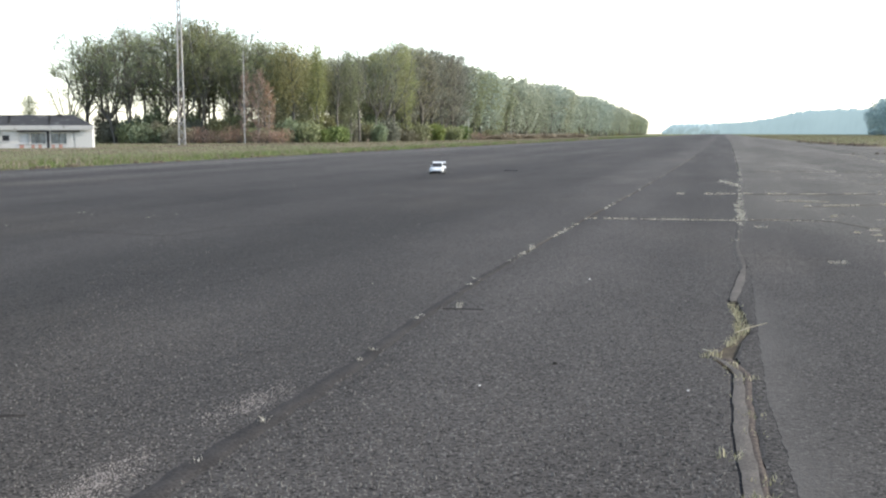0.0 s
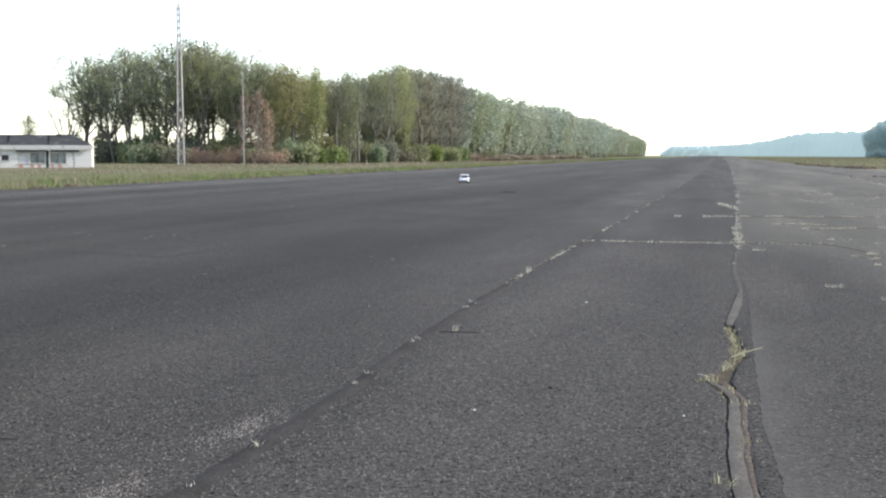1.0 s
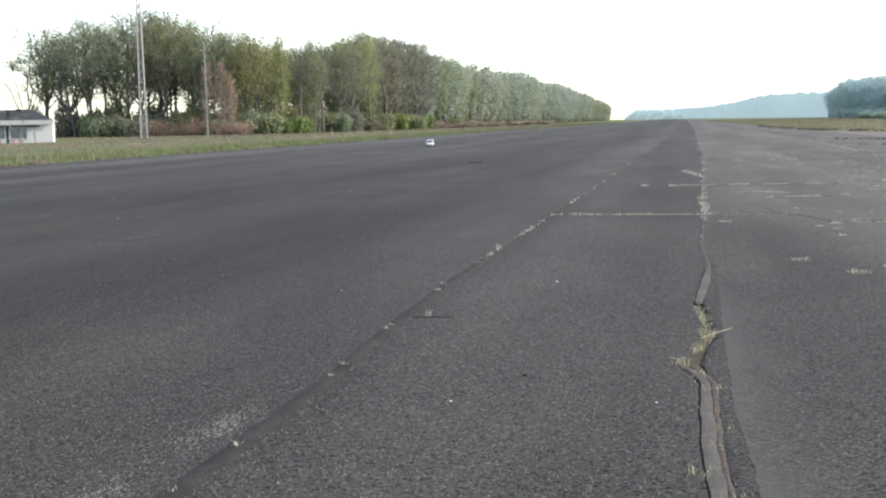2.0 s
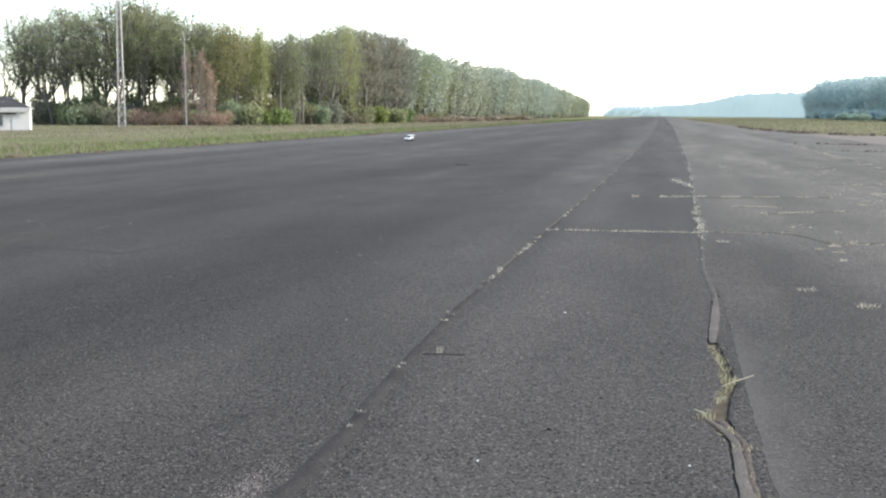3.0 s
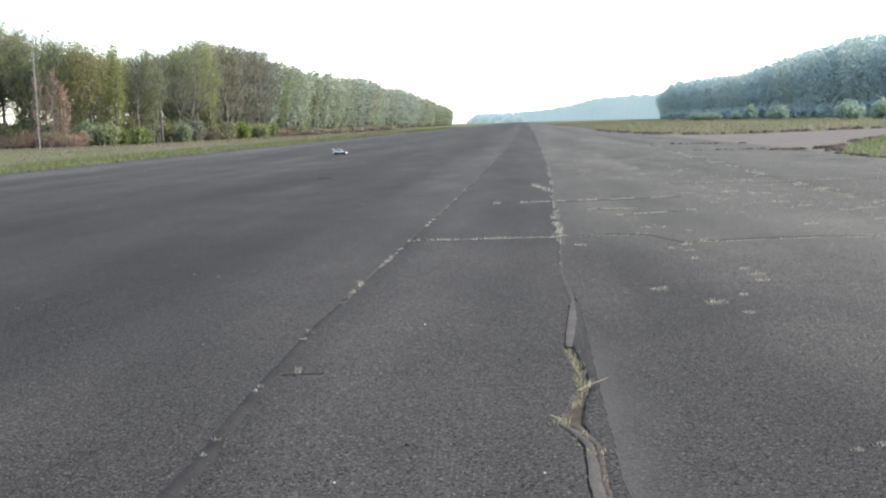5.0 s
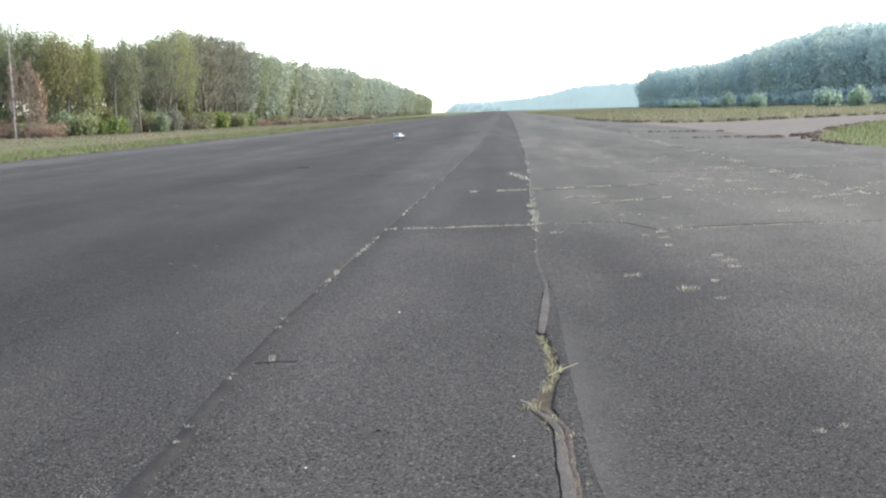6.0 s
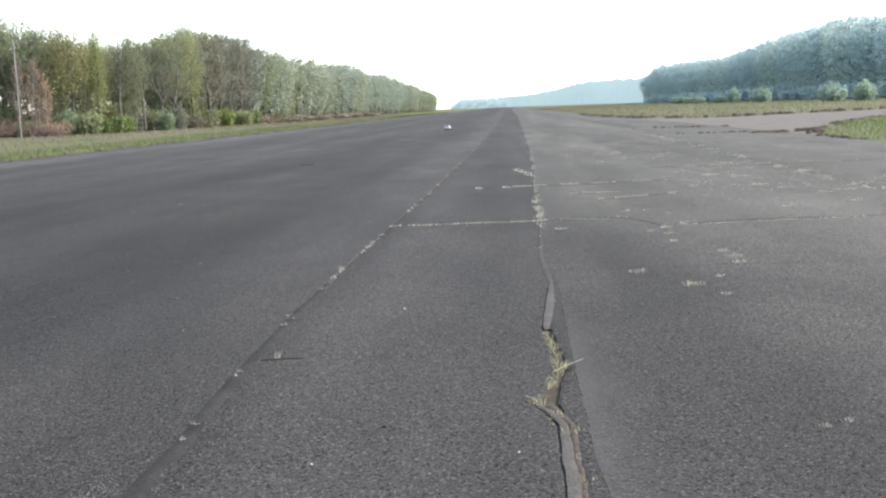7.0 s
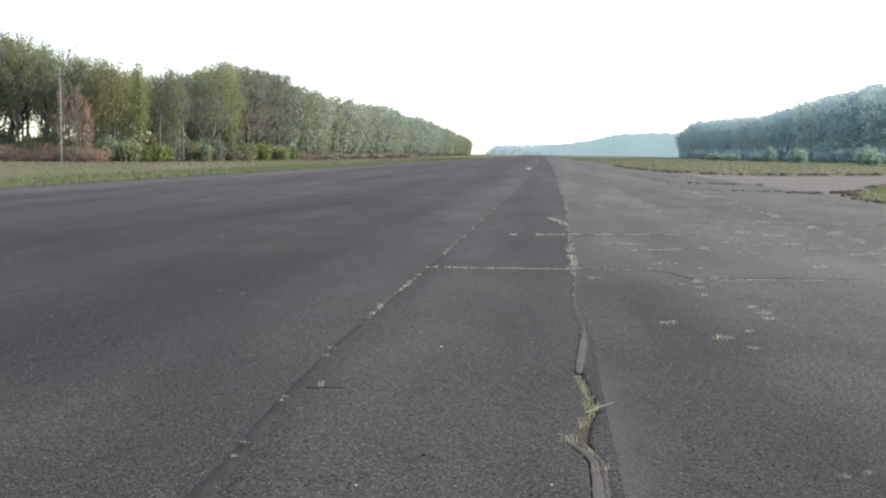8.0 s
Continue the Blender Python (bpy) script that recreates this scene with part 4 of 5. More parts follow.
def fan_tree(name, seed, high, fork, arms, leaves, leaf, leaf_mat, label):
    """A trunk that forks into long steep arms, which fan out into limbs and thin twigs with a haze of small leaves."""
    r = random.Random(seed)
    verts, faces, spots = [], [], []
    lean = (r.gauss(0, 0.02) * high, r.gauss(0, 0.02) * high)
    trunk = [(lean[0] * t, lean[1] * t, fork * high * 1.25 * t) for t in (0, 0.3, 0.65, 1.0)]
    tube(verts, faces, trunk, [0.0115 * high, 0.0085 * high, 0.007 * high, 0.005 * high], 7)
    for k in range(arms):
        a = k * 2 * math.pi / arms + r.uniform(-0.5, 0.5)
        start = Vector(trunk[2]).lerp(Vector(trunk[3]), r.uniform(0.0, 1.0))
        out, top = (0.04 if k == 0 else r.uniform(0.10, 0.29)) * high, r.uniform(0.84, 1.0) * high
        top = top - 0.5 * max(0, out - 0.18 * high)
        arm = []
        for t in (0, 0.2, 0.45, 0.7, 1.0):
            wave = 0.018 * high * (t > 0)
            arm.append(tuple(start + Vector((math.cos(a) * out * t ** 0.75 + r.gauss(0, wave), math.sin(a) * out * t ** 0.75 + r.gauss(0, wave), (top - start.z) * t ** 1.1))))
        tube(verts, faces, arm, [0.0055 * high * (1 - 0.85 * t) + 0.012 for t in (0, 0.2, 0.45, 0.7, 1.0)], 6)
        for j in range(9):
            t = r.uniform(0.12, 0.97)
            p = Vector([float(np.interp(t, (0, 0.2, 0.45, 0.7, 1.0), [q[i] for q in arm])) for i in range(3)])
            b, n = a + r.uniform(-1.7, 1.7), high * r.uniform(0.10, 0.20) * (1.2 - 0.6 * t)
            q = p + Vector((math.cos(b) * n, math.sin(b) * n, n * r.uniform(-0.1, 1.1)))
            q.z = min(q.z, high * 0.97)
            mid = p.lerp(q, 0.5) + Vector((0, 0, -0.06 * n))
            tube(verts, faces, [tuple(p), tuple(mid), tuple(q)], [0.0032 * high * (1.1 - 0.6 * t), 0.0021 * high, 0.012], 5)
            spots += [tuple(q), tuple(mid)]
            for _ in range(4):
                u = mid.lerp(q, r.random())
                v = u + Vector((r.gauss(0, 0.5), r.gauss(0, 0.5), r.uniform(0.0, 0.9))) * n * 0.65
                v.z = min(v.z, high)
                tube(verts, faces, [tuple(u), tuple(u.lerp(v, 0.5) + Vector((0, 0, 0.05 * n))), tuple(v)], [0.0016 * high, 0.0012 * high, 0.008], 3)
                spots += [tuple(v), tuple(v)]
    return leaf_out(name, r, high, verts, faces, spots, leaves, leaf, leaf_mat, BARK, label, 0.05)


def bush(name, seed, high, wide, leaves, leaf, leaf_mat, label):
    """A shrub of several stems that carry rounded, overlapping boughs of leaves, down to the ground."""
    r = np.random.RandomState(seed)
    verts, faces, centres, radii = [], [], [], []
    for k in range(13):
        a, out = k * 2.4, 0.33 * wide * math.sqrt((k + 0.3) / 13)
        size = wide * r.uniform(0.13, 0.2)
        tip = (math.cos(a) * out, math.sin(a) * out, max(size * 0.7, (high - size) * (1 - 1.35 * (out / wide) ** 1.3) * r.uniform(0.72, 1.0)))
        tube(verts, faces, [(math.cos(a) * 0.1, math.sin(a) * 0.1, -0.1), (tip[0] * 0.5, tip[1] * 0.5, tip[2] * 0.6), tip], [0.05, 0.035, 0.01], 4)
        centres += [tip, (tip[0] * 0.95, tip[1] * 0.95, tip[2] * 0.4)]
        radii += [size, size * 0.85]
    thing = tagged(new(name), label, "bush")
    mesh_object("stems", verts, faces, BARK).parent = thing
    centres, radii = np.array(centres), np.array(radii)
    pick = r.choice(len(radii), leaves, p=radii ** 2 / (radii ** 2).sum())
    way = r.normal(size=(leaves, 3))
    way /= np.linalg.norm(way, axis=1, keepdims=True)
    places = centres[pick] + way * (radii[pick] * (1.1 - 0.5 * r.rand(leaves) ** 1.6))[:, None]
    low = places[:, 2] < 0.05
    places[low, 2] = r.uniform(0.05, 0.4, low.sum())
    points = leaf_quads(r, places, way, 0.6, leaf)
    mesh_object("leaves", points.tolist(), np.arange(len(points)).reshape(-1, 4).tolist(), leaf_mat).parent = thing
    return thing


WOOD = "trees of the wood's edge"
KINDS = {
    "open_a": fan_tree("oak_tree", 1, 20, 0.20, 7, 5600, 0.18, LEAF_SPRING, "tall open oak with forking limbs and young spring leaves"),
    "open_b": fan_tree("oak_tree", 2, 20, 0.30, 6, 5000, 0.18, LEAF_GREEN, "tall open oak with dark forking limbs and thin green leaves"),
    "open_c": fan_tree("oak_tree", 3, 20, 0.25, 6, 5200, 0.18, LEAF_GREEN, "slender open oak with grey-green young leaves and visible limbs"),
    "stem": tree("poplar_tree", 16, 20, 0.42, 0.10, 22, 1100, 0.24, LEAF_GREY, BARK, "slender bare-stemmed poplar with a thin high crown"),
    "tall": lobed_tree("beech_tree", 17, 20, 0.3, 0.24, 24, 5600, 0.3, LEAF_OLIVE, "tall beech with bare lower trunk and fresh olive crown", 0.3, 0.6),
    "full_a": lobed_tree("beech_tree", 4, 20, 0.12, 0.18, 28, 5600, 0.32, LEAF_OLIVE, "tall full beech with olive-green leaves down to its base", 0.3, 0.7),
    "full_b": lobed_tree("beech_tree", 5, 20, 0.14, 0.20, 28, 5600, 0.32, LEAF_GREEN, "tall full beech with dense green leaves", 0.3, 0.7),
    "full_c": lobed_tree("hornbeam_tree", 6, 20, 0.06, 0.135, 28, 5200, 0.30, LEAF_SPRING, "slender hornbeam clothed in yellow-green leaves to its base", 0.25, 0.6),
    "grey": tree("ash_tree", 7, 20, 0.12, 0.15, 36, 4600, 0.24, LEAF_GREY, BARK, "tall ash barely in leaf with grey twigs"),
    "rust": tree("birch_tree", 8, 13, 0.10, 0.12, 26, 1700, 0.26, LEAF_RUST, BARK_PALE, "reddish-brown leafing birch with pale stems"),
    "far_a": lobed_tree("beech_tree", 12, 20, 0.06, 0.20, 20, 1600, 0.68, LEAF_HAZED_OLIVE, "tall olive-green beech in the wood's edge, haze in its leaf colour", 0.2),
    "far_b": lobed_tree("beech_tree", 13, 20, 0.05, 0.22, 20, 1600, 0.68, LEAF_HAZED, "tall green beech in the wood's edge, haze in its leaf colour", 0.2),
    "far_c": lobed_tree("beech_tree", 14, 20, 0.05, 0.19, 20, 1600, 0.68, LEAF_HAZED_PALE, "tall yellow-green beech in the wood's edge, haze in its leaf colour", 0.2),
    "blue_a": lobed_tree("lime_tree", 9, 20, 0.04, 0.24, 20, 2300, 0.78, LEAF_HAZE_BLUE, "tall lime with green leaves paled bluish for haze", 0.1, 0.65),
    "blue_b": lobed_tree("lime_tree", 10, 20, 0.04, 0.28, 20, 2300, 0.78, LEAF_HAZE_BLUE, "broad lime with green leaves paled bluish for haze", 0.1, 0.65),
}
for k in KINDS.values():
    k["group"] = WOOD
used = set()


def plant(kind, x, y, high, wide=1.0, turn=None):
    """Stands a tree of a kind at a place: the first one is the model itself, the rest are copies."""
    s = (high - dip(x)) / TALL[KINDS[kind].name]
    m = pose(x, y, -0.1 + dip(x), 0, 0, rng.uniform(0, 360) if turn is None else turn) @ Matrix.Diagonal((s * wide, s * wide, s, 1))
    if kind not in used:
        used.add(kind)
        KINDS[kind].matrix_basis = m
        return KINDS[kind]
    return copy_thing(KINDS[kind], m @ Matrix.Diagonal((*(1 / v for v in KINDS[kind].scale), 1)))


rng = random.Random(5)
# Height of the wood's edge by the slope x / y from the start of the shot.
TOPS = [(-0.66, 0.055), (-0.638, 0.067), (-0.606, 0.091), (-0.557, 0.100), (-0.497, 0.107), (-0.462, 0.105), (-0.445, 0.088), (-0.411, 0.087), (-0.366, 0.078), (-0.344, 0.0725), (-0.318, 0.074), (-0.300, 0.083), (-0.28, 0.078), (-0.237, 0.0655), (-0.2, 0.0505), (-0.154, 0.043), (-0.114, 0.0312), (-0.084, 0.0212), (-0.062, 0.0115)]


def top_at(x, y):
    return float(np.interp(x / y, [a for a, _ in TOPS], [b for _, b in TOPS])) * y * 1.06 + 1.3


trees = []
# Open end of the wood, by the hut: trunks with sky between them.
for k in range(12):
    f = k / 11
    x, y = -128 + 38 * f + rng.uniform(-1.0, 1.0), 200 + rng.uniform(-4, 6)
    trees.append((("open_a", "open_b", "open_c", "open_b")[k % 4], x, y, rng.uniform(0.99, 1.07), 1.2))
for k in range(6):
    trees.append((rng.choice(("open_a", "open_b", "open_c")), -127 + 8 * k + rng.uniform(-1.5, 1.5), 214 + rng.uniform(-3, 6), rng.uniform(0.9, 1.03), 1.15))
for k in range(6):
    trees.append((rng.choice(("full_b", "tall")), -124 + 5.5 * k + rng.uniform(-2, 2), 228 + rng.uniform(-4, 6), rng.uniform(0.7, 0.85), 0.8))
for k in range(10):
    trees.append(("stem", -124 + 3.9 * k + rng.uniform(-1.2, 1.2), 207 + rng.uniform(-3, 3), rng.uniform(0.85, 1.0), 1.1))
# The corner of the wood, where it comes near to the runway.
for x, y, kind, s, wide in ((-102, 204, "tall", 0.96, 1), (-99, 208, "open_a", 0.96, 1), (-96.5, 203, "tall", 0.98, 0.9), (-93.5, 207, "full_b", 0.96, 0.9), (-90.5, 203, "tall", 0.96, 1), (-88, 199, "open_a", 1.0, 1), (-85, 203, "tall", 0.97, 0.9), (-82.5, 207, "full_a", 0.95, 0.8), (-79.5, 204, "tall", 1.0, 1.15), (-75.2, 206, "full_c", 1.0, 1.0), (-73.0, 212, "stem", 0.98, 1), (-71.4, 214.5, "full_a", 0.99, 0.85), (-71, 219, "stem", 0.95, 1), (-70, 226, "open_c", 1.0, 1), (-69.6, 232, "open_a", 1.03, 1.15), (-69.5, 240, "tall", 1.0, 0.9), (-69.2, 247, "full_c", 0.98, 1.1)):
    trees.append((kind, x, y, s, wide))
for k in range(26):
    f = 0.22 + 0.78 * k / 25
    trees.append((rng.choice(("full_a", "full_b", "tall", "full_a")), -98 + 24 * f + rng.uniform(-1, 1), 214 + 42 * f + rng.uniform(-2, 2), rng.uniform(0.82, 0.93), 1.1))
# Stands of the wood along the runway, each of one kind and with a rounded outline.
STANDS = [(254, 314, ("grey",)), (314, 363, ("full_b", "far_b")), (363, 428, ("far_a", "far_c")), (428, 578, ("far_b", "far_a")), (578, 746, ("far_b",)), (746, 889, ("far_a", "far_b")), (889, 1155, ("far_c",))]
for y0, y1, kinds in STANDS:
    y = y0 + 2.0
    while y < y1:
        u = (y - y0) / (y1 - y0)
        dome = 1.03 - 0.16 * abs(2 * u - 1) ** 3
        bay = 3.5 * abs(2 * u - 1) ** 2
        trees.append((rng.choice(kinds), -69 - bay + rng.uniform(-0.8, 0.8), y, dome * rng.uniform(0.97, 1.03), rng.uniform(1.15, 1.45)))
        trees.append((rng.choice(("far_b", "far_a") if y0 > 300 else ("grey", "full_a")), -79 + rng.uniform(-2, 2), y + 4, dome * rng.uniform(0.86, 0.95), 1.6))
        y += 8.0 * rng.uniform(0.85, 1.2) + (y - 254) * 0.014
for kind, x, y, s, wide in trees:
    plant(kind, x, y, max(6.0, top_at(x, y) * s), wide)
for x, y, h in ((-83.2, 190, 12.4), (-81, 191, 13.0), (-79.4, 192, 10.5)):
    plant("rust", x, y, h, 0.75)
plant("full_b", -136, 203, 9.5, 1.2)

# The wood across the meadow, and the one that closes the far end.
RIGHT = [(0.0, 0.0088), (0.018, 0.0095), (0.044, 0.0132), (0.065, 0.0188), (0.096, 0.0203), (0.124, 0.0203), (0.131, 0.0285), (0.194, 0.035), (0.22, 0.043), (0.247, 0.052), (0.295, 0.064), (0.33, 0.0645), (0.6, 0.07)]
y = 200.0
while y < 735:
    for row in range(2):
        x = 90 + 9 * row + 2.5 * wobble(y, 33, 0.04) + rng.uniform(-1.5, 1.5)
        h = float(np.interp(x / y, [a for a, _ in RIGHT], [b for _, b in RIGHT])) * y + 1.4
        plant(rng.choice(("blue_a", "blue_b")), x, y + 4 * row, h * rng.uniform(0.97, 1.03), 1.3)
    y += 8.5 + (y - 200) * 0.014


def far_ridge():
    """The wood kilometres off that closes the runway's far end, its haze glowing from the material, with lumpy crowns
    along a line of (x / y, y).
    """
    line = [(-0.049, 2050), (0.0, 2000), (0.019, 1600), (0.0325, 1350), (0.056, 1150), (0.1045, 880), (0.135, 735)]
    verts, faces, rows = [], [], 9
    cols = 520
    for i in range(cols):
        u = -0.049 + 0.184 * i / (cols - 1)
        y = float(np.interp(u, [p for p, _ in line], [q for _, q in line]))
        x = u * y
        h = (float(np.interp(u, [p for p, _ in RIGHT], [q for _, q in RIGHT])) if u > 0 else 0.0088 - 0.02 * abs(u) - 0.006 * max(0.0, -u - 0.04) / 0.009) * y + 1.4
        crown = noise.noise(Vector((u * 170, 0.0, 3.0))) + 0.7 * noise.noise(Vector((u * 520, 0.0, 8.0)))
        h *= 1 + 0.07 * crown
        for k in range(rows):
            t = k / (rows - 1)
            bulge = 5.0 * math.sin(math.pi * min(1.0, t * 1.1)) + 6.0 * noise.noise(Vector((u * 260, 5.0, t * 2.5)))
            back = 9.0 * max(0.0, t - 0.7) / 0.3
            verts.append((x, y - bulge + back, -0.3 + h * min(1.0, t * 1.12) * (1 - 0.03 * (t > 0.95))))
    for i in range(cols - 1):
        for k in range(rows - 1):
            a = i * rows + k
            faces.append((a, a + rows, a + rows + 1, a + 1))
    tagged(mesh_object("backdrop", verts, faces, HAZE_GLOW_WOOD, True), "wood closing the distance, haze put in as pale blue glow", "backdrop", kind="structure")


far_ridge()

BUSHES = {
    "green": bush("hazel_bush", 1, 3.6, 6.0, 1250, 0.44, LEAF_GREEN, "dense rounded green bush before the wood"),
    "bright": bush("hawthorn_bush", 2, 3.6, 6.0, 1250, 0.44, LEAF_BRIGHT, "bright fresh-green bush before the wood"),
    "rust": bush("bramble_bush", 3, 3.6, 6.0, 650, 0.24, LEAF_RUST, "low reddish-brown bramble thicket"),
    "olive": bush("willow_bush", 4, 3.6, 6.0, 1300, 0.40, LEAF_OLIVE, "ragged olive willow bush before the wood"),
    "dull": bush("blackthorn_bush", 7, 3.6, 6.0, 1300, 0.36, LEAF_GREY, "ragged grey-brown thicket under the trees"),
    "reed": bush("reed_clump", 8, 3.6, 6.0, 900, 0.5, STRAW_PALE, "pale dry reeds standing before the wood"),
    "low": bush("lime_bush", 6, 3.6, 6.0, 300, 0.95, LEAF_HAZE_BLUE, "green undergrowth before the far wood, paled bluish for haze"),
    "blue": bush("willow_bush", 5, 3.6, 6.0, 1600, 0.45, LEAF_HAZE_WILLOW, "rounded green willow bush in the meadow, paled for haze"),
}
bushed = set()


def shrub(kind, x, y, high, wide):
    m = pose(x, y, -0.1 + dip(x), 0, 0, rng.uniform(0, 360)) @ Matrix.Diagonal((wide / 6.0, wide / 6.0, high / 3.6, 1))
    if kind not in bushed:
        bushed.add(kind)
        BUSHES[kind].matrix_basis = m
        BUSHES[kind]["group"] = "bushes before the wood"
        return
    copy_thing(BUSHES[kind], m @ Matrix.Diagonal((*(1 / v for v in BUSHES[kind].scale), 1)))


for kind, x, y, high, wide in (("green", -66.5, 218, 4.4, 4.6), ("bright", -70.0, 203, 3.9, 5.5), ("bright", -72.0, 201, 3.2, 4.0), ("green", -77.5, 198, 5.2, 7.0), ("green", -74.5, 199, 4.6, 6.0), ("olive", -80.5, 196, 3.6, 6.0), ("olive", -66.5, 250, 4.6, 7.0), ("bright", -66.0, 262, 5.0, 6.5), ("green", -66, 280, 4.2, 6.5), ("bright", -66.0, 292, 4.6, 5.5), ("olive", -66, 330, 3.4, 7), ("rust", -64.5, 304, 2.4, 9), ("reed", -62, 322, 1.5, 10), ("reed", -63, 345, 1.9, 12), ("reed", -63, 372, 1.6, 14), ("reed", -63, 410, 1.8, 14), ("reed", -63, 450, 1.7, 16), ("reed", -63, 500, 1.8, 18)):
    shrub(kind, x, y, high, wide)
for k in range(16):
    x = -104 + 1.9 * k
    rusty = x > -95 and rng.random() < 0.75
    shrub("rust" if rusty else rng.choice(("dull", "green", "olive")), x, 191 + rng.uniform(-3, 4), rng.uniform(2.4, 4.4) if rusty else rng.uniform(2.6, 5.0), rng.uniform(4.5, 8))
for k in range(20):
    shrub(rng.choice(("dull", "green", "green", "olive")), -134 + 2.3 * k, 199 + rng.uniform(-3, 9), rng.uniform(4.0, 8.0), rng.uniform(5, 8))
for k in range(22):
    shrub(rng.choice(("dull", "dull", "olive")), -98 + 1.4 * k, 209 + rng.uniform(-2, 4) + max(0, k - 12) * 2.4, rng.uniform(4.0, 7.0), rng.uniform(4.5, 7))
for k in range(20):
    shrub(rng.choice(("dull", "green", "olive")), -75 - 3 * rng.random(), 216 + 5.2 * k, rng.uniform(4.0, 7.5), rng.uniform(6, 9))
for k in range(20):
    shrub(rng.choice(("dull", "dull", "olive")), -69 - 2 * rng.random(), 225 + 10 * k * (1 + 0.03 * k), rng.uniform(1.8, 3.4), rng.uniform(5, 9))
y = 318.0
while y < 1100:
    shrub(rng.choice(("dull", "green", "olive")), -73 - 4 * rng.random(), y, rng.uniform(3.5, 6.5), rng.uniform(8, 12))
    y += 7 + (y - 300) * 0.02
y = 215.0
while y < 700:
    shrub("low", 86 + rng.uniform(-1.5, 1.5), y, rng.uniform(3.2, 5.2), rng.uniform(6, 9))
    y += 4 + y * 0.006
for x, y, high, wide in ((56, 252, 3.6, 5.4), (56, 199, 3.5, 6.4), (56, 283, 4.0, 3.8), (56, 340, 2.5, 7), (57, 375, 2.6, 8), (56, 181, 3.5, 4.2), (57, 305, 2.2, 5)):
    shrub("blue", x, y, high, wide)


# ---- the lattice mast and the poles ----
def lattice_mast():
    """A square lattice mast that tapers, its bays painted white and faded red in turn."""
    high, foot, head, bays = 22.8, 0.46, 0.2, 20
    thing = tagged(new("lattice_mast"), "tall slender lattice mast with faded red and white paint", "mast", kind="")

    def half(z):
        return foot + (head - foot) * z / high

    corners = ((-1, -1), (1, -1), (1, 1), (-1, 1))
    for cx, cy in corners:
        verts, faces = [], []
        tube(verts, faces, [(cx * half(z), cy * half(z), z) for z in (0, high / 2, high)], [0.055, 0.075, 0.105], 6)
        mesh_object("leg", verts, faces, MAST_WHITE).parent = thing
    zs = [high * (1 - (1 - i / bays) ** 1.15) for i in range(bays + 1)]
    for i in range(bays):
        b = half(zs[i + 1])
        paint = MAST_WHITE if (i // 3) % 2 == 0 else MAST_RED
        for k in range(4):
            (x0, y0), (x1, y1) = corners[k], corners[(k + 1) % 4]
            for lo, hi in ((zs[i], zs[i + 1]), (zs[i + 1], zs[i])):
                verts, faces = [], []
                tube(verts, faces, [(x0 * half(lo), y0 * half(lo), lo), (x1 * half(hi), y1 * half(hi), hi)], [0.034 + 0.016 * i / bays] * 2, 4)
                mesh_object("brace", verts, faces, paint).parent = thing
            verts, faces = [], []
            tube(verts, faces, [(x0 * b, y0 * b, zs[i + 1]), (x1 * b, y1 * b, zs[i + 1])], [0.026, 0.026], 4)
            mesh_object("crossbar", verts, faces, paint).parent = thing
    bm = bmesh.new()
    bmesh.ops.create_cone(bm, cap_ends=True, segments=10, radius1=0.16, radius2=0.10, depth=0.7, matrix=Matrix.Translation((0, 0, high + 0.35)))
    part("beacon", bm, MAST_RED, thing, "small dark beacon at the mast head")
    part("footing", block(-1.0, 1.0, -1.0, 1.0, -0.2, 0.12, bevel=0.04), CONCRETE, thing, "concrete footing")
    thing.matrix_world = pose(-75.6, 150, -0.1 + dip(-75.6), 0, 0, 22)


lattice_mast()


def pole(x, y, high, radius, material, label):
    verts, faces = [], []
    thing = tagged(new("pole"), label, "pole")
    tube(verts, faces, [(0, 0, -0.2), (0, 0, high * 0.5), (0.03, 0, high)], [radius, radius * 0.9, radius * 0.7], 8)
    mesh_object("shaft", verts, faces, material, True).parent = thing
    part("cap", block(-radius, radius, -radius, radius, high - 0.02, high + 0.08, bevel=0.02), material, thing)
    thing.matrix_world = pose(x, y, dip(x))


pole(-74.6, 170, 14.7, 0.06, MAST_WHITE, "thin pale steel pole before the wood")
pole(-64.5, 355, 8.2, 0.08, FASCIA, "thin pale post at the wood's edge")
pole(-64.5, 292, 5.5, 0.07, FASCIA, "thin pale post among the bushes")

for x, y, h in ((-50.5, 118, 1.2), (-56, 148, 1.1), (-52, 150, 1.0), (-48, 152, 1.1), (-46, 160, 0.9), (-43, 165, 1.0)):
    thing = tagged(new("fence_post"), "short weathered wooden post in dry grass", "post", "weathered posts in the grass")
    bm = block(-0.055, 0.055, -0.055, 0.055, -0.2, h * 0.8, bevel=0.02)
    part("shaft", bm, OLD_WOOD, thing)
    thing.matrix_world = pose(x, y, -0.05 + dip(x), rng.uniform(-4, 4), rng.uniform(-4, 4), rng.uniform(0, 90))


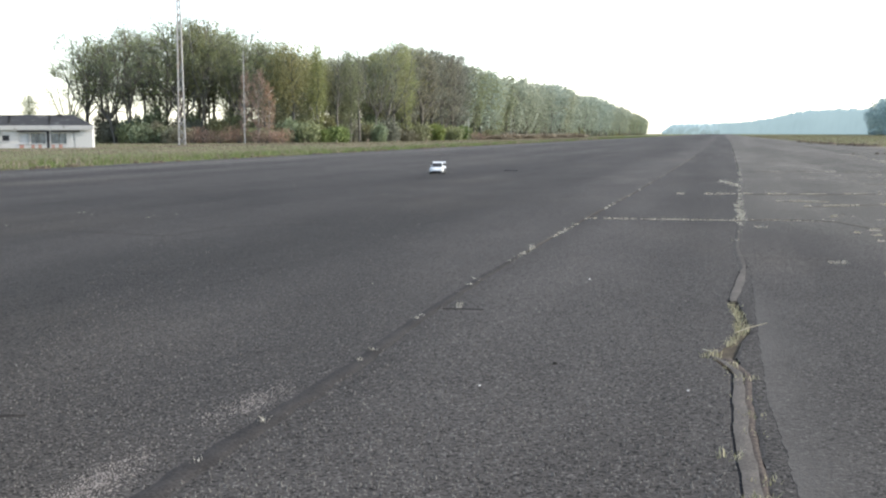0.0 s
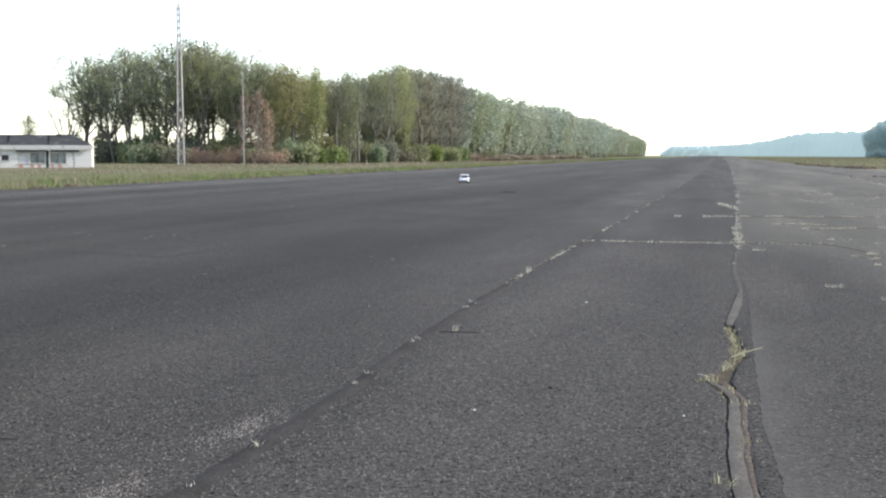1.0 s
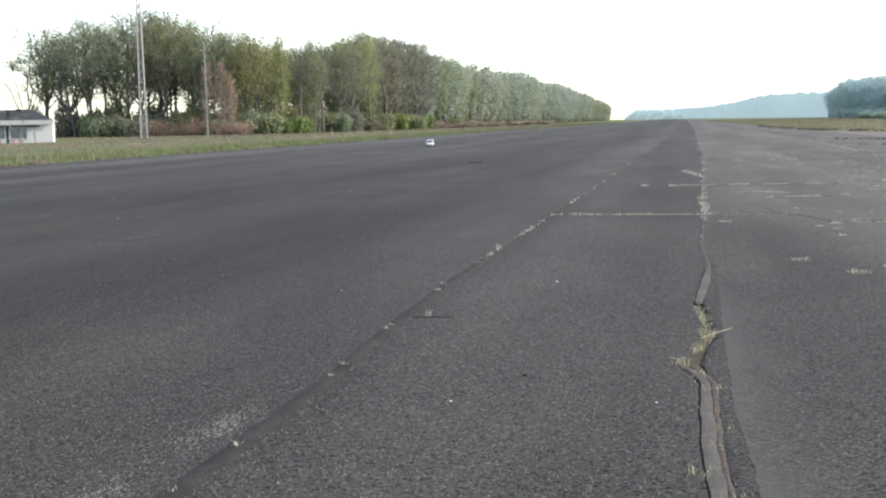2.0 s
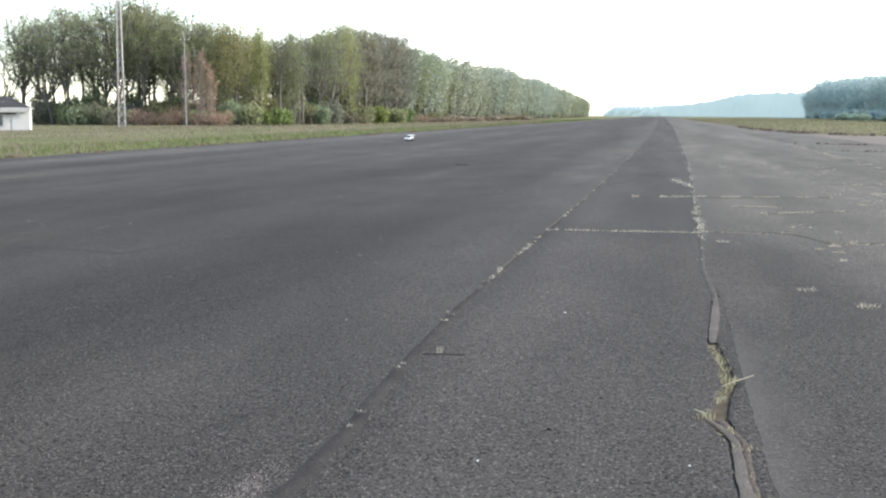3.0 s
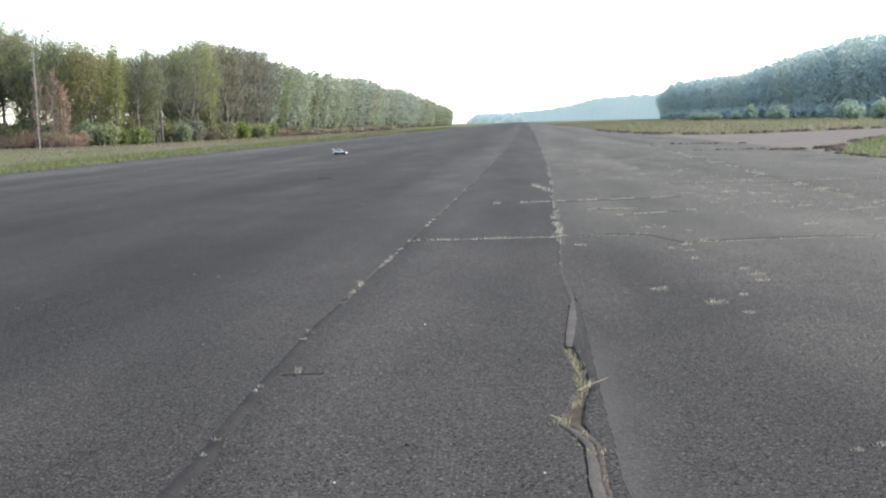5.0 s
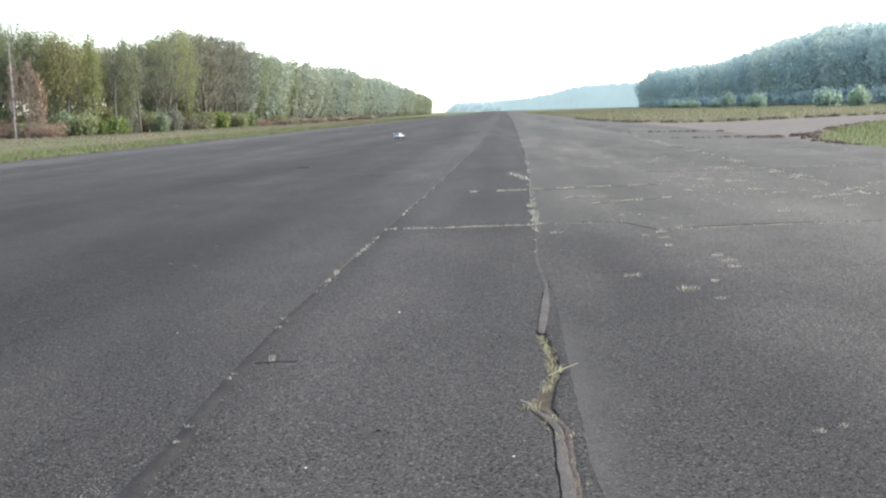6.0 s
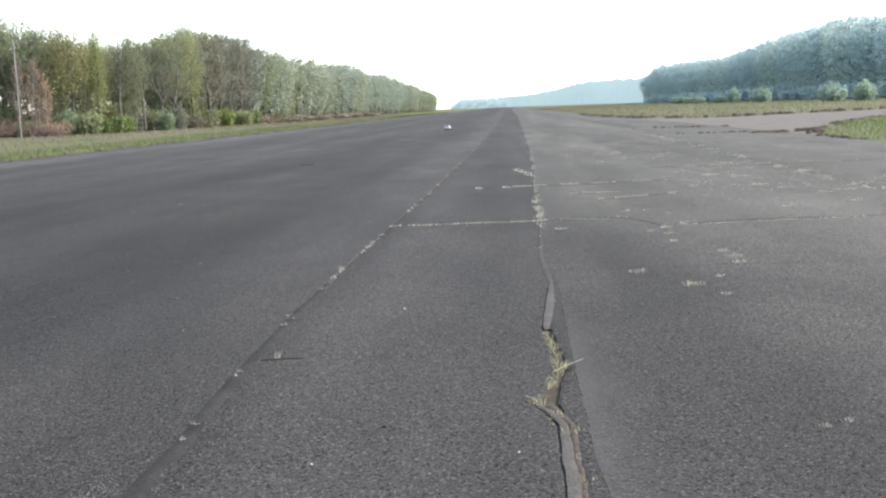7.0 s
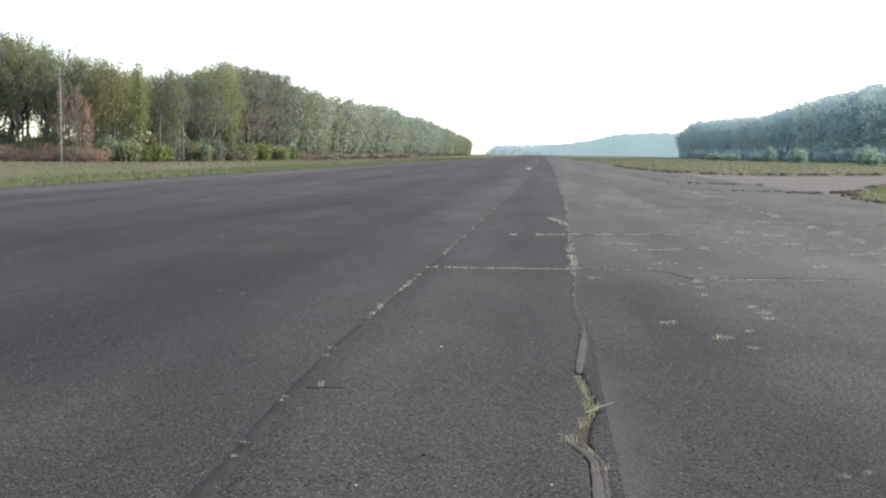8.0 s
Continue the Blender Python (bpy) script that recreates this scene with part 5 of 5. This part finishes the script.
# ---- the derelict hut ----
def hut():
    """A long single-storey hut: plastered walls with openings, a low hipped roof, boarded and broken windows."""
    x0, x1, y0, y1, eave, ridge = -24.0, 0.0, 0.0, 7.6, 2.62, 4.05
    thing = tagged(new("derelict_hut"), "long derelict single-storey hut with white plaster and dark roof", "building")
    openings = [(-10.36, -9.42, 0.86, 1.62), (-8.46, -7.25, 0.5, 1.86), (-7.13, -5.36, 0.5, 1.86), (-4.86, -2.95, 0.5, 1.86), (-2.7, -2.0, 0.0, 1.9), (-18.5, -16.0, 0.8, 1.8)]
    xs = sorted({x0, x1, *(v for o in openings for v in o[:2])})
    for a, b in zip(xs, xs[1:]):
        hole = next((o for o in openings if o[0] <= a and b <= o[1]), None)
        for z0, z1 in ((0.0, eave),) if hole is None else ((0.0, hole[2]), (hole[3], eave)):
            if z1 - z0 > 0.01:
                part("wall", block(a, b, y0, y0 + 0.3, z0, z1), PLASTER, thing, "peeling white plaster wall")
    part("wall", block(x0, x1, y1 - 0.3, y1, 0, eave), PLASTER, thing)
    part("wall", block(x0, x0 + 0.3, y0 + 0.302, y1 - 0.302, 0, eave), PLASTER, thing)
    part("wall", block(x1 - 0.3, x1, y0 + 0.302, y1 - 0.302, 0, eave), PLASTER, thing)
    part("floor_slab", block(x0 - 0.1, x1 + 0.1, y0 - 0.1, y1 + 0.1, -0.3, -0.002), CONCRETE, thing)
    bm = bmesh.new()
    o = 0.30
    c = [bm.verts.new(p) for p in ((x0 - o, y0 - o, eave + 0.12), (x1 + 0.06, y0 - o, eave + 0.12), (x1 + 0.06, y1 + o, eave + 0.12), (x0 - o, y1 + o, eave + 0.12), (x0 + 3.2, 3.8, ridge), (x1 - 2.3, 3.8, ridge))]
    for f in ((0, 1, 5, 4), (1, 2, 5), (2, 3, 4, 5), (3, 0, 4), (3, 2, 1, 0)):
        bm.faces.new([c[k] for k in f])
    roof = part("roof", bm, ROOFING, thing, "sagging dark roofing felt")
    part("roof_vent", block(-4.3, -3.5, 3.2, 3.8, 3.5, 4.12, bevel=0.05), ROOFING, roof)
    for k in range(4):
        bm = bmesh.new()
        xa = x0 + 5.2 + k * 4.6
        for f in range(8):
            t = f / 7
            box(bm, xa - 0.05 - 0.1 * t, xa + 0.05 + 0.15 * (1 - t), y0 - 0.25 + 3.4 * t, y0 - 0.25 + 3.4 * t + 0.5, eave + 0.10 + 1.20 * t, eave + 0.20 + 1.20 * t)
        part("roof_batten", bm, ROOFING, roof)
    part("fascia", block(x0 - o, x1 + 0.06, y0 - o - 0.06, y0 - o - 0.002, eave - 0.42, eave + 0.11), FASCIA, thing, "weathered white fascia board")
    part("fascia", block(x1 + 0.062, x1 + 0.11, y0 - o, y1 + o, eave - 0.12, eave + 0.11), FASCIA, thing)
    for n, (a, b, z0, z1) in enumerate(openings):
        if z0 == 0.0:
            door = part("door", block(a + 0.03, b - 0.03, y0 + 0.05, y0 + 0.12, 0.02, z1 - 0.03, bevel=0.01), PLASTER, thing, "white painted door")
            part("handle", block(b - 0.18, b - 0.08, y0 + 0.0, y0 + 0.046, 1.0, 1.06, bevel=0.01), CAR_DARK, door)
            continue
        bm = bmesh.new()
        w = 0.08
        for q in ((a, b, z1 - w, z1), (a, b, z0, z0 + w), (a, a + w, z0 + w, z1 - w), (b - w, b, z0 + w, z1 - w)):
            box(bm, q[0], q[1], y0 + 0.08, y0 + 0.16, q[2], q[3])
        window = part("window", bm, FASCIA, thing, "weathered window frame")
        panes = max(1, round((b - a) / 1.1))
        for k in range(panes):
            pa, pb = a + w + (b - a - 2 * w) * k / panes, a + w + (b - a - 2 * w) * (k + 1) / panes
            boarded = (n + k) % 4 == 1
            part("pane", block(pa + 0.03, pb - 0.03, y0 + 0.10, y0 + 0.13, z0 + w, z1 - w), PANEL_GREY if boarded else CAR_DARK if n == 0 else GLASS, window, "boarded-up pane" if boarded else "dull broken pane")
            if n in (1, 2, 3):
                mid = (pa + pb) / 2
                part("apron_panel", block(pa + 0.02, mid - 0.01, y0 - 0.03, y0 - 0.003, 0.02, 0.45), PANEL_RED, window, "faded red panel")
                part("apron_panel", block(mid + 0.01, pb - 0.02, y0 - 0.03, y0 - 0.003, 0.02, 0.45), PLASTER, window, "white panel")
        part("sill", block(a - 0.08, b + 0.08, y0 - 0.10, y0 - 0.004, z0 - 0.04, z0 + 0.03, bevel=0.01), FASCIA, window)
    # Dark bars draw the broken dark line below the fascia.
    for a, b in ((-14.5, -10.9), (-8.6, -5.2), (-4.7, -1.4)):
        part("fascia_bar", block(a, b, y0 - o - 0.16, y0 - o - 0.064, eave - 0.68, eave - 0.49, bevel=0.02), CAR_DARK, thing, "dark bar hung below the fascia")
    part("downpipe", block(-10.79, -10.69, y0 - 0.12, y0 - 0.02, 0.0, eave - 0.1, bevel=0.03), CAR_DARK, thing, "dark downpipe")
    # Thin dark block laid on the wall face, for a dark upright there.
    part("wall_strip", block(-5.26, -4.94, y0 - 0.02, y0 - 0.003, 0.0, 2.1), CAR_DARK, thing, "narrow dark strip on the front wall")
    thing.matrix_world = pose(-73.9, 123.1, -0.1 + dip(-73.9), 0, 0, 29)


hut()


# ---- the model car ----
WHEELS = ((-0.168, 0.225), (0.168, 0.225), (-0.168, -0.225), (0.168, -0.225))
WHEEL_R = 0.072


def loft(bm, stations):
    """Skins closed rings of points, one after the other, and closes both ends."""
    rings = [[bm.verts.new(p) for p in ring] for ring in stations]
    for a, b in zip(rings, rings[1:]):
        for k in range(len(a)):
            bm.faces.new((a[k], a[(k + 1) % len(a)], b[(k + 1) % len(b)], b[k]))
    bm.faces.new(rings[0])
    bm.faces.new(rings[-1][::-1])
    return bm


def shell_ring(y, half, low, belt, crown):
    """One cross-section of the body: sill, bulging flank, shoulder and bonnet."""
    side = [(half * 0.90, low), (half, low + 0.03), (half, belt - 0.02), (half * 0.93, belt), (half * 0.55, crown), (half * 0.2, crown + 0.004)]
    return [(x, y, z) for x, z in side] + [(-x, y, z) for x, z in side[::-1]]


def model_car():
    """A large-scale radio-controlled touring car, nose along +y."""
    car = tagged(new("model_car"), "white radio-controlled touring car with a rear wing", "model car")
    body = [(-0.435, 0.175, 0.07, 0.145, 0.150), (-0.42, 0.200, 0.060, 0.160, 0.168), (-0.35, 0.210, 0.055, 0.168, 0.178), (-0.265, 0.214, 0.055, 0.168, 0.182), (-0.15, 0.206, 0.052, 0.160, 0.180), (0.0, 0.203, 0.052, 0.155, 0.172), (0.14, 0.205, 0.052, 0.150, 0.160), (0.265, 0.213, 0.052, 0.145, 0.150), (0.35, 0.206, 0.034, 0.125, 0.130), (0.41, 0.185, 0.036, 0.105, 0.108), (0.442, 0.140, 0.045, 0.085, 0.087)]
    bm = loft(bmesh.new(), [shell_ring(*s) for s in body])
    part("body", bm, CAR_WHITE, car, "glossy white body shell", True)
    cabin = [(-0.33, 0.150, 0.165, 0.180), (-0.20, 0.160, 0.165, 0.252), (-0.10, 0.160, 0.165, 0.270), (0.02, 0.158, 0.160, 0.266), (0.08, 0.158, 0.155, 0.245), (0.20, 0.150, 0.148, 0.164)]
    bm = loft(bmesh.new(), [[(h, y, a), (h * 0.86, y, b - 0.012), (h * 0.70, y, b), (-h * 0.70, y, b), (-h * 0.86, y, b - 0.012), (-h, y, a)] for y, h, a, b in cabin])
    part("roof", bm, CAR_WHITE, car, "", False)

    def pane(name, corners, label):
        bm = bmesh.new()
        lo = [bm.verts.new(p) for p in corners]
        made = bmesh.ops.extrude_face_region(bm, geom=[bm.faces.new(lo)])
        bmesh.ops.translate(bm, verts=[g for g in made["geom"] if isinstance(g, bmesh.types.BMVert)], vec=(0, 0, 0.006))
        part(name, bm, CAR_DARK, car, label)

    pane("windscreen", [(-0.122, 0.070, 0.252), (0.122, 0.070, 0.252), (0.138, 0.198, 0.168), (-0.138, 0.198, 0.168)], "dark windscreen")
    pane("rear_window", [(-0.118, -0.215, 0.243), (0.118, -0.215, 0.243), (0.126, -0.315, 0.190), (-0.126, -0.315, 0.190)], "dark rear window")
    for s in (-1, 1):
        bm = bmesh.new()
        pts = [(s * 0.157, -0.24, 0.188), (s * 0.157, 0.12, 0.182), (s * 0.142, 0.05, 0.240), (s * 0.141, -0.10, 0.250), (s * 0.146, -0.19, 0.236)]
        lo = [bm.verts.new(p) for p in pts]
        made = bmesh.ops.extrude_face_region(bm, geom=[bm.faces.new(lo)])
        bmesh.ops.translate(bm, verts=[g for g in made["geom"] if isinstance(g, bmesh.types.BMVert)], vec=(s * 0.006, 0, 0))
        part("side_window", bm, CAR_DARK, car, "dark side window")
        # Solid dark blocks on the flank put the arch openings' shade into colour.
        part("arch_shade_block", block(s * 0.211 - 0.008, s * 0.211 + 0.007, 0.178, 0.35, 0.03, 0.146, bevel=0.012), CAR_DARK, car, "dark block for the wheel arch opening and its shade")
        part("arch_shade_block", block(s * 0.211 - 0.008, s * 0.211 + 0.007, -0.35, -0.178, 0.03, 0.15, bevel=0.012), CAR_DARK, car, "dark block for the wheel arch opening and its shade")
        part("headlight", block(s * 0.135 - 0.04, s * 0.135 + 0.04, 0.385, 0.418, 0.098, 0.118, bevel=0.006), LAMP_CLEAR, car, "clear headlight")
        part("taillight", block(s * 0.145 - 0.035, s * 0.145 + 0.035, -0.442, -0.425, 0.115, 0.142, bevel=0.005), LAMP_RED, car, "red taillight")
        part("mirror", block(s * 0.178 - 0.018, s * 0.178 + 0.018, 0.10, 0.125, 0.178, 0.200, bevel=0.006), CAR_WHITE, car)
        strut = part("wing_strut", block(s * 0.10 - 0.005, s * 0.10 + 0.005, -0.415, -0.385, 0.16, 0.262), CAR_DARK, car)
    bm = block(-0.175, 0.175, -0.465, -0.375, 0.262, 0.272, bevel=0.004)
    for v in bm.verts:
        v.co.z += 0.014 * (-(v.co.y + 0.42) / 0.045)
    wing = part("wing", bm, CAR_WHITE, car, "white rear wing")
    for s in (-1, 1):
        part("end_plate", block(s * 0.1785 - 0.003, s * 0.1785 + 0.003, -0.475, -0.365, 0.235, 0.295, bevel=0.002), CAR_WHITE, wing)
    # Dark skirts reach up the flank to put its shade into the colour.
    for s in (-1, 1):
        part("shade_skirt", block(s * 0.209 - 0.006, s * 0.209 + 0.005, -0.2, 0.2, 0.030, 0.122, bevel=0.003), CAR_DARK, car, "dark skirt raised over the flank for its shade")
    part("grille", block(-0.135, 0.135, 0.415, 0.449, 0.044, 0.078, bevel=0.003), CAR_DARK, car, "dark front grille")
    part("splitter", block(-0.19, 0.19, 0.35, 0.455, 0.026, 0.034, bevel=0.003), CAR_DARK, car, "dark front splitter")
    part("diffuser", block(-0.17, 0.17, -0.447, -0.40, 0.034, 0.078, bevel=0.005), CAR_DARK, car, "dark rear diffuser")
    part("chassis", block(-0.13, 0.13, -0.36, 0.36, 0.028, 0.05, bevel=0.004), CAR_DARK, car)
    bm = bmesh.new()
    bmesh.ops.create_cone(bm, cap_ends=True, segments=6, radius1=0.003, radius2=0.0015, depth=0.16, matrix=Matrix.Translation((0.07, -0.16, 0.33)))
    part("aerial", bm, CAR_DARK, car)
    for ob in car.children_recursive:          # shell made shorter and taller to fit its outline in the camera's view
        for v in ob.data.vertices:
            v.co.x, v.co.y, v.co.z = v.co.x * 0.92, v.co.y * 0.85, v.co.z * 1.07
    wheels = []
    for x, y in WHEELS:
        bm = bmesh.new()
        s = 1 if x > 0 else -1
        profile = [(-0.032, 0.036), (-0.034, 0.054), (-0.026, WHEEL_R), (0.026, WHEEL_R), (0.034, 0.054), (0.032, 0.036)]
        rings = [[(w * 1.0, r * math.cos(k * math.pi / 12), r * math.sin(k * math.pi / 12)) for w, r in profile] for k in range(24)]
        rings = [[bm.verts.new(p) for p in ring] for ring in rings]
        for k in range(24):
            a, b = rings[k], rings[(k + 1) % 24]
            for j in range(len(profile) - 1):
                bm.faces.new((a[j], a[j + 1], b[j + 1], b[j]))
        wheel = part("wheel", bm, RUBBER, car, "black rubber tyre", True)
        bm = bmesh.new()
        bmesh.ops.create_cone(bm, cap_ends=True, segments=24, radius1=0.036, radius2=0.036, depth=0.02, matrix=Matrix.Rotation(radians(90), 4, "Y"))
        for k in range(5):
            w = k * 2 * math.pi / 5
            bmesh.ops.create_cube(bm, size=1.0, matrix=Matrix.Rotation(w, 4, "X") @ Matrix.LocRotScale((s * 0.016, 0, 0.018), None, (0.022, 0.010, 0.034)))
        part("rim", bm, RIM, wheel, "silver five-spoke rim")
        wheels.append(wheel)
    return car, wheels


car, wheels = model_car()

# Seconds, x, y and heading (degrees from +x, counter-clockwise) of the car's way.
CAR_WAY = [
    (0.0, -7.15, 28.9, 278), (0.25, -7.80, 32.8, 270), (0.5, -8.35, 36.5, 278), (1.0, -9.40, 42.4, 281), (1.5, -10.65, 48.2, 283), (2.0, -12.0, 53.9, 281), (2.2, -12.5, 55.9, 277),
    (2.5, -13.2, 58.5, 265), (2.8, -13.7, 60.3, 264), (3.05, -13.75, 60.9, 264), (3.3, -13.6, 60.6, 266), (3.5, -13.15, 58.6, 272), (3.75, -12.8, 57.0, 290), (4.0, -12.4, 55.6, 308),
    (4.25, -11.95, 55.4, 322), (4.5, -11.5, 56.4, 337), (4.75, -10.5, 56.8, 350), (5.0, -9.45, 57.7, 362), (5.2, -8.6, 58.8, 374), (5.6, -7.1, 61.6, 400), (6.0, -5.9, 64.8, 425), (6.3, -5.35, 67.2, 440),
    (6.5, -5.05, 69.4, 444), (7.0, -4.0, 76.4, 440), (7.5, -2.6, 85.4, 440), (8.0, -1.1, 96.3, 441)]


def motions():
    walk(car, [(t, pose(x, y, 0.0, 0, 0, heading - 90)) for t, x, y, heading in CAR_WAY])
    for wheel, (x, y) in zip(wheels, WHEELS):
        walk(wheel, [(k / 10, pose(x, y, WHEEL_R, -72 * k, 0, 0)) for k in range(81)])


motions()
